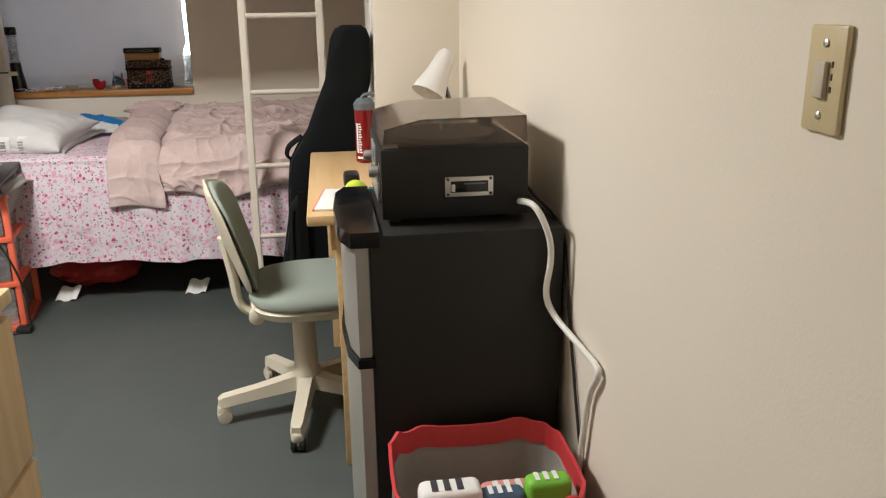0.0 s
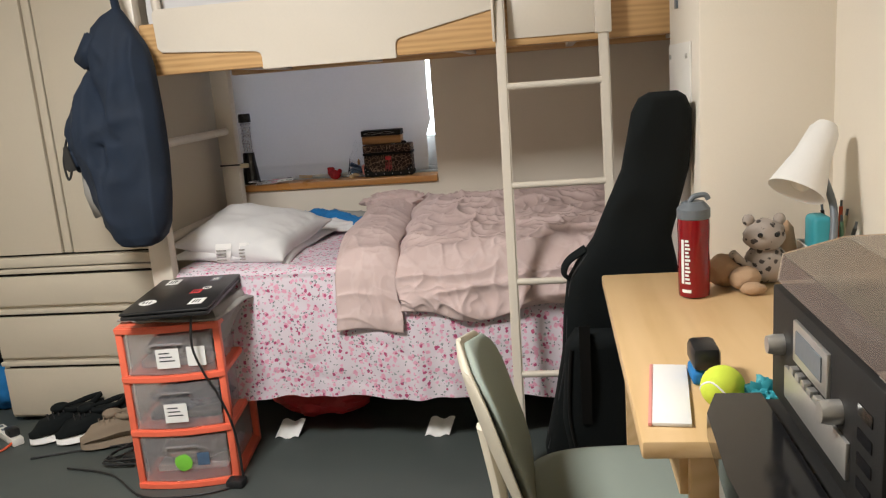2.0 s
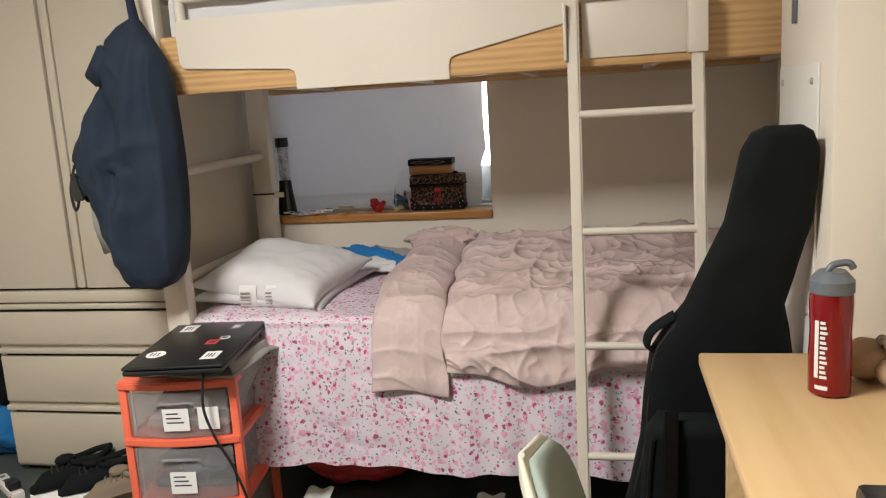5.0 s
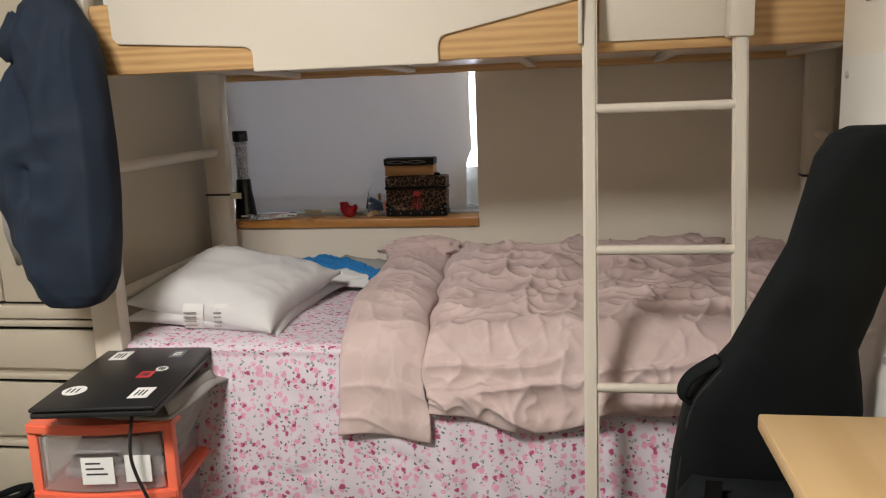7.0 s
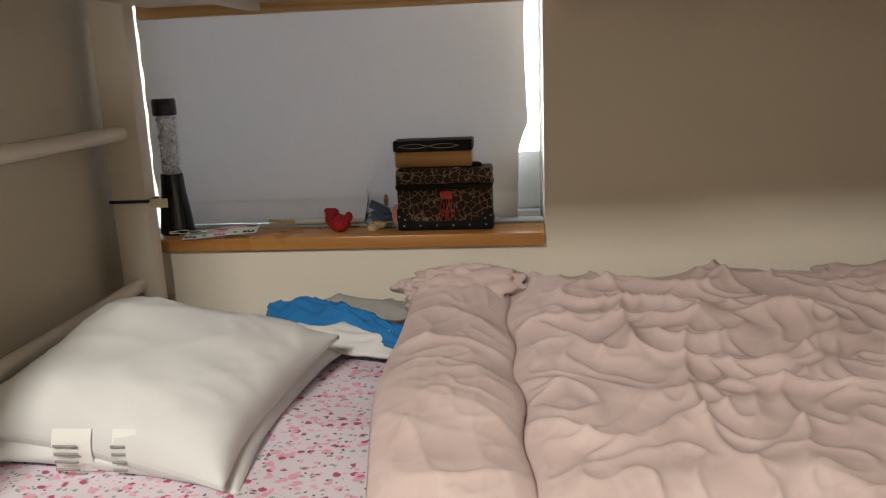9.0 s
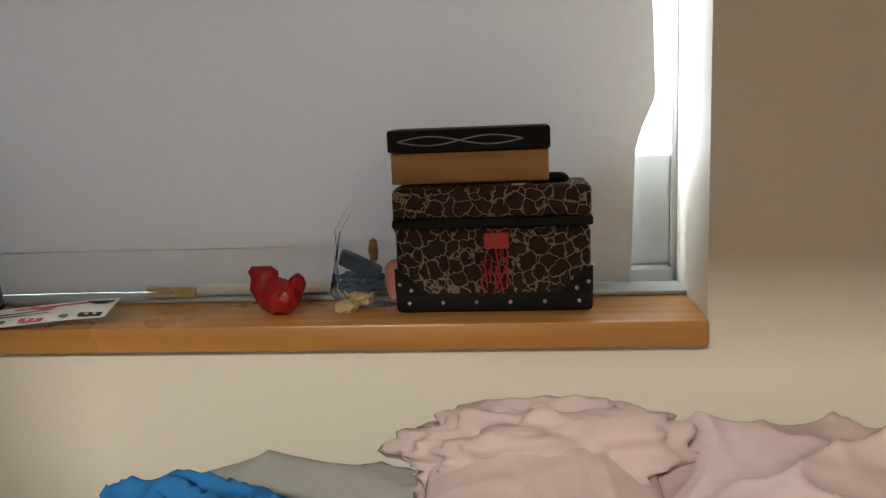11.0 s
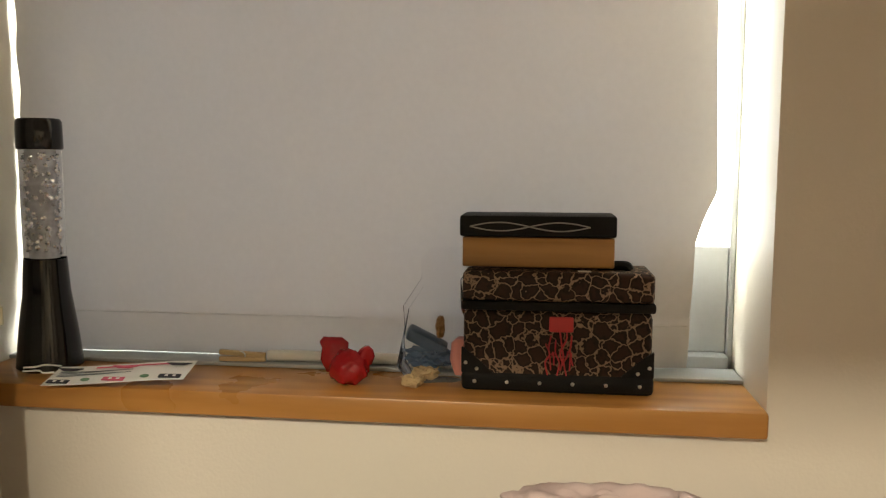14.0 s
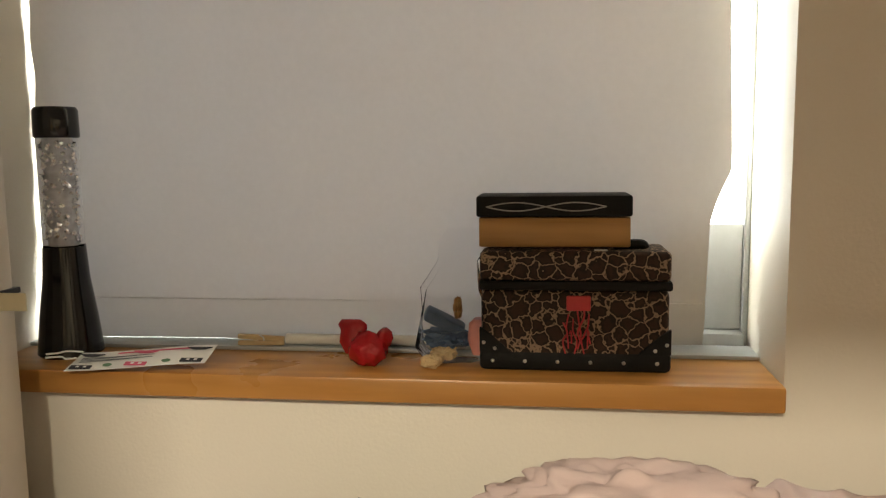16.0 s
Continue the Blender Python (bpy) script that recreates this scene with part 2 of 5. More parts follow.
def box(x0, y0, z0, x1, y1, z1, bevel=0.0, seg=2, bm=None):
    b = bmesh.new()
    bmesh.ops.create_cube(b, size=1, matrix=Matrix.Translation(((x0 + x1) / 2, (y0 + y1) / 2, (z0 + z1) / 2)) @ Matrix.Diagonal((x1 - x0, y1 - y0, z1 - z0, 1)))
    if bevel:
        bmesh.ops.bevel(b, geom=b.edges[:], offset=bevel, segments=seg, affect="EDGES", profile=0.5)
    return join(bm, b)


def join(bm, b):
    if bm is None:
        return b
    me = bpy.data.meshes.new("tmp")
    b.to_mesh(me)
    b.free()
    bm.from_mesh(me)
    bpy.data.meshes.remove(me)
    return bm


def spin(profile, at, n=28, m=None, bm=None):
    """A turned body: profile of (radius, height) round the vertical through at."""
    b = bmesh.new()
    rings = []
    for r, z in profile:
        rings.append([b.verts.new((r * math.cos(6.28318 * i / n), r * math.sin(6.28318 * i / n), z)) for i in range(n)])
    for a, c in zip(rings, rings[1:]):
        for i in range(n):
            b.faces.new((a[i], a[(i + 1) % n], c[(i + 1) % n], c[i]))
    b.faces.new(rings[0][::-1]), b.faces.new(rings[-1])
    b.transform(Matrix.Translation(at) @ (m or Matrix()))
    return join(bm, b)


def tube(points, r, n=10, smooth_steps=6, bm=None, flat=1.0):
    """A round bar along a smooth line through points."""
    p = [Vector(q) for q in points]
    line = []
    if smooth_steps and len(p) > 2:
        for i in range(len(p) - 1):
            a, b0, c, d = p[max(i - 1, 0)], p[i], p[i + 1], p[min(i + 2, len(p) - 1)]
            for k in range(smooth_steps):
                t = k / smooth_steps
                line.append(0.5 * ((2 * b0) + (c - a) * t + (2 * a - 5 * b0 + 4 * c - d) * t * t + (3 * b0 - a - 3 * c + d) * t ** 3))
        line.append(p[-1])
    else:
        line = p
    b = bmesh.new()
    rings = []
    up = Vector((0.0123, 0.0371, 1.0))
    for i, q in enumerate(line):
        d = (line[min(i + 1, len(line) - 1)] - line[max(i - 1, 0)]).normalized()
        if abs(d.dot(up.normalized())) > 0.97:
            up = Vector((1.0, 0.02, 0.03))
        s = d.cross(up).normalized()
        u = s.cross(d).normalized()
        up = u
        rings.append([b.verts.new(q + r * (math.cos(6.28318 * k / n) * s + flat * math.sin(6.28318 * k / n) * u)) for k in range(n)])
    for a, c in zip(rings, rings[1:]):
        for k in range(n):
            b.faces.new((a[k], a[(k + 1) % n], c[(k + 1) % n], c[k]))
    b.faces.new(rings[0][::-1]), b.faces.new(rings[-1])
    bmesh.ops.recalc_face_normals(b, faces=b.faces[:])
    return join(bm, b)


def slab(outline, y0, y1, bevel=0.0, bm=None):
    """A plate cut to an outline of (x, z), from y0 to y1."""
    b = bmesh.new()
    f = b.faces.new([b.verts.new((x, y0, z)) for x, z in outline])
    r = bmesh.ops.extrude_face_region(b, geom=[f])
    bmesh.ops.translate(b, vec=(0, y1 - y0, 0), verts=[v for v in r["geom"] if isinstance(v, bmesh.types.BMVert)])
    bmesh.ops.recalc_face_normals(b, faces=b.faces[:])
    if bevel:
        bmesh.ops.bevel(b, geom=b.edges[:], offset=bevel, segments=2, affect="EDGES")
    return join(bm, b)


def sheet(f, nu, nv, thick=0.0, uvs=None):
    """A cloth: f(u, v) gives a place for u, v from 0 to 1."""
    b = bmesh.new()
    g = [[b.verts.new(f(i / nu, j / nv)) for j in range(nv + 1)] for i in range(nu + 1)]
    lay = b.loops.layers.uv.new("UVMap")
    for i in range(nu):
        for j in range(nv):
            fc = b.faces.new((g[i][j], g[i + 1][j], g[i + 1][j + 1], g[i][j + 1]))
            for lp, (a, c) in zip(fc.loops, ((i, j), (i + 1, j), (i + 1, j + 1), (i, j + 1))):
                lp[lay].uv = (a / nu * uvs[0], c / nv * uvs[1]) if uvs else (a / nu, c / nv)
    if thick:
        b.normal_update()
        low = [[b.verts.new(v.co - v.normal * thick) for v in row] for row in g]

        def skin(vs, at):
            fc = b.faces.new(vs)
            for lp, (a, c) in zip(fc.loops, at):
                lp[lay].uv = (a / nu * uvs[0], c / nv * uvs[1]) if uvs else (a / nu, c / nv)
        for i in range(nu):
            for j in range(nv):
                skin((low[i][j], low[i][j + 1], low[i + 1][j + 1], low[i + 1][j]), ((i, j), (i, j + 1), (i + 1, j + 1), (i + 1, j)))
        rim = [(i, 0) for i in range(nu)] + [(nu, j) for j in range(nv)] + [(i, nv) for i in range(nu, 0, -1)] + [(0, j) for j in range(nv, 0, -1)]
        for (a, c), (d, e) in zip(rim, rim[1:] + rim[:1]):
            skin((g[a][c], low[a][c], low[d][e], g[d][e]), ((a, c), (a, c), (d, e), (d, e)))
        bmesh.ops.recalc_face_normals(b, faces=b.faces[:])
    return b


def loft(rings):
    """A closed skin over rings of equal count."""
    b = bmesh.new()
    rs = [[b.verts.new(p) for p in r] for r in rings]
    n = len(rs[0])
    for a, c in zip(rs, rs[1:]):
        for k in range(n):
            b.faces.new((a[k], a[(k + 1) % n], c[(k + 1) % n], c[k]))
    b.faces.new(rs[0][::-1]), b.faces.new(rs[-1])
    bmesh.ops.recalc_face_normals(b, faces=b.faces[:])
    return b


def ring(cx, cy, cz, rx, ry, n=32, power=2.6, wob=0.0, seed=0.0):
    out = []
    for k in range(n):
        a = 6.28318 * k / n
        c, s = math.cos(a), math.sin(a)
        x = math.copysign(abs(c) ** (2 / power), c) * rx
        y = math.copysign(abs(s) ** (2 / power), s) * ry
        w = 1 + wob * noise.noise((c * 1.7 + seed, s * 1.7, cz * 7))
        out.append((cx + x * w, cy + y * w, cz))
    return out


def blob(at, r, squash=(1, 1, 1), rough=0.25, freq=3.0, seed=0.0, sub=4):
    b = bmesh.new()
    bmesh.ops.create_icosphere(b, subdivisions=sub, radius=1)
    for v in b.verts:
        k = 1 + rough * noise.fractal(v.co * freq * 0.5 + Vector((seed, seed * 2, 0)), 0.6, 2, 3)
        v.co = Vector([v.co[i] * r * squash[i] * k for i in range(3)]) + Vector(at)
    return b


def wrinkle(x, y, s, seed=0.0):
    """Ridged folds, 0 to 1."""
    q = Vector((x * s + seed, y * s - seed, seed * 0.37))
    w = noise.noise_vector(q * 0.7) * 0.9
    return (1 - abs(noise.noise(q + w))) ** 3
# ---- room shell ----
XL, XR, YB, YF, TOP = -2.72, 0.60, -0.9, 4.86, 2.42
PIER = 3.885
WX0, WX1, WZ0, WZ1 = -1.55, -0.58, 0.879, 2.05


def structure(name, bm, material, label, category, smooth=False):
    return solo(name, bm, material, label, category, kind="structure", smooth=smooth)


structure("floor", box(XL - 0.15, YB - 0.15, FLOOR - 0.12, XR + 0.15, YF, FLOOR), VINYL, "worn grey-green sheet floor of the bedroom", "floor")
structure("ceiling", box(XL - 0.15, YB - 0.15, TOP, XR + 0.15, YF + 0.28, TOP + 0.12), CEIL, "plain off-white painted ceiling above the room", "ceiling")
structure("wall_east", box(XR, YB, FLOOR, XR + 0.15, YF, TOP), WALL, "cream painted wall beside fridge and desk", "wall")
structure("wall_pier", box(0.29, 3.40, FLOOR, XR + 0.01, PIER, TOP, 0.006), WALL, "cream painted pier closing off the bed alcove", "wall", True)
structure("wall_west", box(XL - 0.15, YB, FLOOR, XL, YF, TOP), WALL, "cream painted wall beside the wardrobe", "wall")
structure("wall_south", box(XL - 0.15, YB - 0.15, FLOOR, XR + 0.15, YB, TOP), WALL, "plain cream wall behind the entrance", "wall")
w = box(XL - 0.15, YF, FLOOR, WX0, YF + 0.28, TOP)
box(WX1, YF, FLOOR, XR + 0.15, YF + 0.28, TOP, bm=w)
box(WX0, YF, FLOOR, WX1, YF + 0.28, WZ0, bm=w)
box(WX0, YF, WZ1, WX1, YF + 0.28, TOP, bm=w)
structure("wall_north", w, WALL, "cream painted wall with the deep window recess", "wall")

# window: frame, glass, wooden sill, blind
win = thing("window_1", (-1.065, 5.05, WZ0), "grey metal framed window behind a lowered blind", "window", kind="structure")
part("window_frame", box(WX0, 5.03, WZ0, WX0 + 0.034, 5.10, WZ1, 0.003), FRAMEGREY, win)
part("window_frame", box(WX1 - 0.008, 5.03, WZ0, WX1, 5.10, WZ1, 0.002), FRAMEGREY, win)
part("window_frame", box(WX0 + 0.0345, 5.0105, WZ0, WX1 - 0.008, 5.10, 0.930, 0.004), FRAMEGREY, win)
part("window_frame", box(WX0 + 0.035, 5.03, WZ1 - 0.04, WX1 - 0.03, 5.10, WZ1, 0.003), FRAMEGREY, win)
part("window_frame", box(-0.70, 5.032, 0.9305, WX1 - 0.0085, 5.066, 1.07, 0.003), FRAMEGREY, win)
g = part("pane", box(WX0 + 0.0345, 5.07, 0.93, WX1 - 0.008, 5.076, WZ1 - 0.04), GLASS, win)
g.visible_shadow = False
# grey strip added to stop daylight leaking under the blind cloth
part("light_stop_strip", box(WX0 + 0.002, 4.956, 0.9093, WX1 - 0.002, 5.0095, 0.9145, 0.001), FRAMEGREY, win)
structure("window_sill", box(WX0 + 0.001, 4.842, 0.879, WX1 - 0.001, 5.010, 0.909, 0.004), SILLWOOD, "varnished orange-brown wooden sill of the window", "window sill", True)

bl = thing("roller_blind", (-1.08, 5.0, 0.925), "lowered grey fabric roller blind, edges curling", "blind")


def blind_cloth(u, v):
    z = 0.915 + v * 1.11
    right = -0.640 + 0.024 * min(1, max(0, (z - 1.07) / 0.07)) ** 1.5 + 0.003 * math.sin(z * 13)
    left = -1.532 - 0.0115 * min(1, max(0, (z - 0.955) / 0.10)) ** 0.6 + 0.0015 * math.sin(z * 70)
    x = left + u * (right - left)
    y = 4.992 + 0.006 * math.sin(u * 7 + 2 * v) * (1 - v) + 0.012 * (u ** 6) * math.sin(z * 9) + 0.02 * v
    y += 0.004 * noise.noise((x * 3, z * 4, 2))
    y -= 0.007 * math.sin(math.pi * min(1, (z - 0.915) / 0.057)) ** 0.5 if z < 0.972 else 0
    return (x, y, z)


part("cloth", sheet(blind_cloth, 60, 160), BLIND, bl)
part("hem_stitching", box(-1.515, 4.9885, 0.9715, -0.645, 4.9900, 0.9726), BLIND, bl)
part("roller", tube([(-1.53, 5.015, 2.03), (-0.60, 5.015, 2.03)], 0.018), WHITEPLASTIC, bl)

cl = thing("ceiling_light", (LAMP[0], LAMP[1], 2.42), "square flush ceiling light with a warm diffuser", "ceiling light")
part("frame", box(LAMP[0] - 0.25, LAMP[1] - 0.25, 2.36, LAMP[0] + 0.25, LAMP[1] + 0.25, 2.42, 0.01), WHITEMETAL, cl)
part("diffuser", box(LAMP[0] - 0.22, LAMP[1] - 0.22, 2.33, LAMP[0] + 0.22, LAMP[1] + 0.22, 2.36, 0.01), GLOW, cl)

# metal plate and grille on the pier
pl = thing("wall_plate", (0.288, 3.69, 0.85), "pale painted metal plate screwed to the pier", "wall plate")
part("plate", box(0.284, 3.50, 0.55, 0.2895, 3.86, 1.365, 0.001), WHITEPLASTIC, pl)
for yy in (3.54, 3.82):
    for zz in (1.33, 0.84):
        part("screw", spin([(0.007, 0), (0.007, 0.003), (0.004, 0.005)], (0.284, yy, zz), 12, pose(0, 0, 0, 0, -90, 0)), STEEL, pl)
solo("wall_slot", box(0.284, 3.71, 1.46, 0.2895, 3.745, 1.60, 0.002), GREYPLASTIC, "narrow grey slot plate on the pier", "wall plate")

# light switch
sw = thing("light_switch", (0.598, 1.165, 1.185), "ivory plastic double light switch plate on the wall", "light switch")
part("plate", box(0.592, 1.132, 1.188, 0.5995, 1.192, 1.292, 0.003), IVORY, sw)
part("rocker", box(0.586, 1.153, 1.222, 0.593, 1.171, 1.258, 0.002), BEIGE, sw)
for zz in (1.205, 1.275):
    part("screw", spin([(0.004, 0), (0.004, 0.002), (0.002, 0.003)], (0.592, 1.162, zz), 10, pose(0, 0, 0, 0, -90, 0)), STEEL, sw)
for i in range(3):
    part("marking", box(0.5912, 1.147, 1.228 + i * 0.012, 0.592, 1.1495, 1.234 + i * 0.012), INK, sw)

# ---- bunk bed ----
bed = thing("bunk_bed", (-0.6, 4.4, FLOOR), "cream metal bunk bed with oak side rails", "bunk bed")
for x, y in ((-1.46, 3.985), (-1.49, 4.775)):
    part("post", box(x - 0.04, y - 0.025, FLOOR, x + 0.04, y + 0.025, 2.05, 0.006), BEDPAINT, bed)
part("post", box(0.455, 3.96, FLOOR, 0.535, 4.01, 2.05, 0.006), BEDPAINT, bed)
for z in (0.825, 1.165, 1.70, 1.95):
    part("foot_bar", tube([(0.495, 4.01, z), (0.495, 4.75, z)], 0.016, smooth_steps=0), BEDPAINT, bed)
part("post", box(0.455, 4.75, FLOOR, 0.535, 4.80, 2.05, 0.006), BEDPAINT, bed)
for z in (0.825, 1.165, 1.70, 1.95):
    part("head_bar", tube([(-1.47, 4.01, z), (-1.49, 4.75, z)], 0.016, smooth_steps=0), BEDPAINT, bed)
part("headboard_rail", box(-1.482, 4.01, 0.40, -1.452, 4.75, 0.60, 0.004), BEDPAINT, bed)
part("side_rail", box(-1.42, 3.976, 1.402, 0.454, 4.004, 1.572, 0.008), OAK, bed, "oak veneered upper side rail")
part("side_rail", box(-1.45, 4.80, 1.402, 0.454, 4.828, 1.572, 0.008), OAK, bed, "oak veneered upper side rail")
part("lower_rail", box(-1.42, 3.985, 0.30, 0.454, 4.01, 0.42, 0.006), BEDPAINT, bed)
part("lower_rail", box(-1.42, 4.79, 0.30, 0.454, 4.815, 0.42, 0.006), BEDPAINT, bed)
part("lower_deck", box(-1.42, 4.01, 0.38, 0.45, 4.79, 0.40), BEDPAINT, bed)
part("deck", box(-1.42, 4.005, 1.425, 0.45, 4.799, 1.455), BEDPAINT, bed)
for i in range(5):
    part("deck_bar", box(-1.2 + i * 0.4, 4.006, 1.408, -1.17 + i * 0.4, 4.798, 1.4245, 0.003), BEDPAINT, bed)
panel = [(-1.352, 1.615), (-1.362, 1.60), (-1.358, 1.49), (-1.345, 1.476), (-1.02, 1.455), (-1.004, 1.448), (-1.0, 1.436), (-1.0, 1.396),
         (-0.552, 1.396), (-0.552, 1.436), (-0.547, 1.452), (-0.535, 1.459), (-0.20, 1.528), (-0.20, 1.615)]
part("guard_panel", slab(panel, 3.967, 3.9755, 0.0015), BEDPAINT, bed, "cream painted steel guard panel")
part("ladder_panel", box(-0.19, 3.968, 1.425, 0.085, 3.9755, 1.575, 0.002), BEDPAINT, bed)
part("guard_rail", tube([(-1.345, 3.985, 1.56), (-1.35, 3.985, 1.70), (-1.33, 3.985, 1.77), (-1.27, 3.985, 1.795), (-0.8, 3.985, 1.80), (-0.33, 3.985, 1.80), (-0.265, 3.985, 1.775), (-0.245, 3.985, 1.70), (-0.24, 3.985, 1.56)], 0.016), BEDPAINT, bed)
part("guard_rail", tube([(-1.34, 3.985, 1.675), (-0.245, 3.985, 1.675)], 0.012, smooth_steps=0), BEDPAINT, bed)
tie = thing("cable_tie", (-1.49, 4.775, 1.0), "black cable tie round the bed post with tape tab", "cable tie")
part("band", box(-1.5345, 4.7455, 1.012, -1.4455, 4.8045, 1.019, 0.001), BLACK, tie)
part("tab", box(-1.4455, 4.755, 1.000, -1.405, 4.757, 1.020, 0.0005), TAPE, tie, "cream masking tape tab")

tie = thing("cable_tie", (0.495, 4.775, 1.03), "black cable tie round the foot post of the bed", "cable tie")
part("band", box(0.4505, 4.7455, 1.036, 0.5395, 4.8045, 1.043, 0.001), BLACK, tie)

lad = thing("bunk_ladder", (-0.055, 3.78, FLOOR), "cream tubular ladder leaning on the upper bunk", "ladder")


def lean(z):
    return 3.905 - 0.12 * (1.28 - z)


for x in (-0.212, 0.100):
    st = bmesh.new()
    bmesh.ops.create_cube(st, size=1, matrix=Matrix.Diagonal((0.032, 0.02, 1.80 - FLOOR, 1)))
    bmesh.ops.bevel(st, geom=st.edges[:], offset=0.005, segments=2, affect="EDGES")
    for v in st.verts:
        z = v.co.z + (1.80 + FLOOR) / 2
        v.co = Vector((v.co.x + x, v.co.y + lean(z), z))
    part("stile", st, BEDPAINT, lad)
    part("hook", box(x - 0.024, 3.905, 1.42, x - 0.016 if x < 0 else x + 0.024, 3.966, 1.565, 0.002), BEDPAINT, lad)
for z in (0.375, 0.672, 0.975, 1.28, 1.59):
    part("rung", tube([(-0.2, lean(z), z), (0.09, lean(z), z)], 0.011, smooth_steps=0), BEDPAINT, lad)

# upper bedding
um = thing("upper_mattress", (-0.6, 4.4, 1.455), "white sheeted mattress on the upper bunk", "mattress")


def upper_cloth(u, v):
    x = -1.40 + 1.84 * u
    a = v * 1.9
    if a < 0.25:
        y, z = 4.016, 1.48 + a * 0.8
    else:
        y, z = 4.016 + (a - 0.25) * 0.47, 1.68 + 0.02 * min(1, (a - 0.25) * 6)
    return (x, y + 0.006 * noise.noise((x * 9, z * 14, 0)), z + 0.008 * wrinkle(x, y, 5, 2) + 0.01 * noise.noise((x * 3, y * 5, 4)))


part("sheet", sheet(upper_cloth, 90, 50), WHITECLOTH, um)
part("body", box(-1.40, 4.03, 1.457, 0.44, 4.79, 1.66, 0.03), WHITECLOTH, um)


def pillow(name, m, lx, ly, lz, label, material=WHITECLOTH, seed=0.0):
    b = bmesh.new()
    bmesh.ops.create_cube(b, size=2)
    bmesh.ops.subdivide_edges(b, edges=b.edges[:], cuts=44, use_grid_fill=True)
    for v in b.verts:
        x, y, z = v.co
        e = (1 - abs(x) ** 2.6) * (1 - abs(y) ** 2.6)
        puff = 0.05 + 0.95 * max(0, e) ** 0.62
        pinch = 1 - 0.13 * (1 - y * y) * abs(x) ** 3
        pinchy = 1 - 0.13 * (1 - x * x) * abs(y) ** 3
        rim = max(abs(x), abs(y))
        fold = 0.30 * wrinkle(x, y, 1.5, seed) * (0.25 + abs(x * y)) + 0.22 * noise.noise((x * 1.4 + seed, y * 1.4, z * 0.4))
        fold += 0.16 * wrinkle(x * (1 + y * y), y * (1 + x * x), 3.2, seed + 3) * rim ** 2
        v.co = Vector((x * lx * pinch, y * ly * pinchy, lz * (z * puff + (fold if z > 0 else 0) * puff)))
        v.co.z += 0.010 * noise.noise((x * 1.2 + seed, y * 1.2, 9)) * rim
    bmesh.ops.remove_doubles(b, verts=b.verts[:], dist=0.0005)
    ob = part(name, b, material)
    ob.matrix_world = m
    return tagged(ob, label, "pillow")


pillow("pillow", pose(-1.17, 4.22, 1.76, 8, -12, 4), 0.18, 0.14, 0.06, "crumpled white pillow lying on the upper bunk", seed=5)

# lower mattress with floral sheet
ms = thing("lower_mattress", (-0.6, 4.4, 0.40), "mattress under a pink floral sheet hanging unevenly", "mattress")
part("body", box(-1.41, 4.0, 0.402, 0.44, 4.79, 0.675, 0.04, 3), WHITECLOTH, ms)


def sheet_cloth(u, v):
    x = -1.42 + 1.86 * u
    hem = 0.268 - 0.045 * u + 0.008 * math.sin(u * 40) + 0.02 * noise.noise((u * 9, 1, 0))
    a = v * 1.36
    drop = 0.44
    if a < drop:
        k = a / drop
        z = hem + (0.69 - hem) * k
        y = 3.945 + 0.035 * k ** 3 - (0.022 + 0.008 * math.sin(x * 9)) * (1 - k) + 0.006 * (1 - k) * math.sin(x * 47 + 3 * noise.noise((x * 4, 0, 0))) + 0.006 * wrinkle(x * 1.0 + k * 0.25, k * 0.5, 6, 1)
    elif a < drop + 0.07:
        k = (a - drop) / 0.07
        z, y = 0.69 + 0.022 * math.sin(k * 1.57), 3.98 + 0.03 * (1 - math.cos(k * 1.57))
    else:
        k = (a - drop - 0.07) / (1.36 - drop - 0.07)
        z, y = 0.712, 4.01 + 0.79 * k
        z += 0.007 * wrinkle(x, y, 4, 7) + 0.01 * noise.noise((x * 3, y * 3, 3))
    return (x, y, z)


part("floral_sheet", sheet(sheet_cloth, 240, 150, 0.0, (1.86, 1.36)), SHEET, ms, "white sheet with small pink flowers")

# duvet
dv = thing("duvet", (-0.3, 4.4, 0.72), "rumpled dusty pink duvet folded back on the bed", "duvet")


def crease(x, y, s, seed, sharp):
    """Narrow raised creases, 0 to 1."""
    q = Vector((x * s + seed, y * s - seed * 0.7, seed * 0.53))
    q += noise.noise_vector(q * 0.6) * 0.6
    return (1 - abs(noise.noise(q))) ** sharp


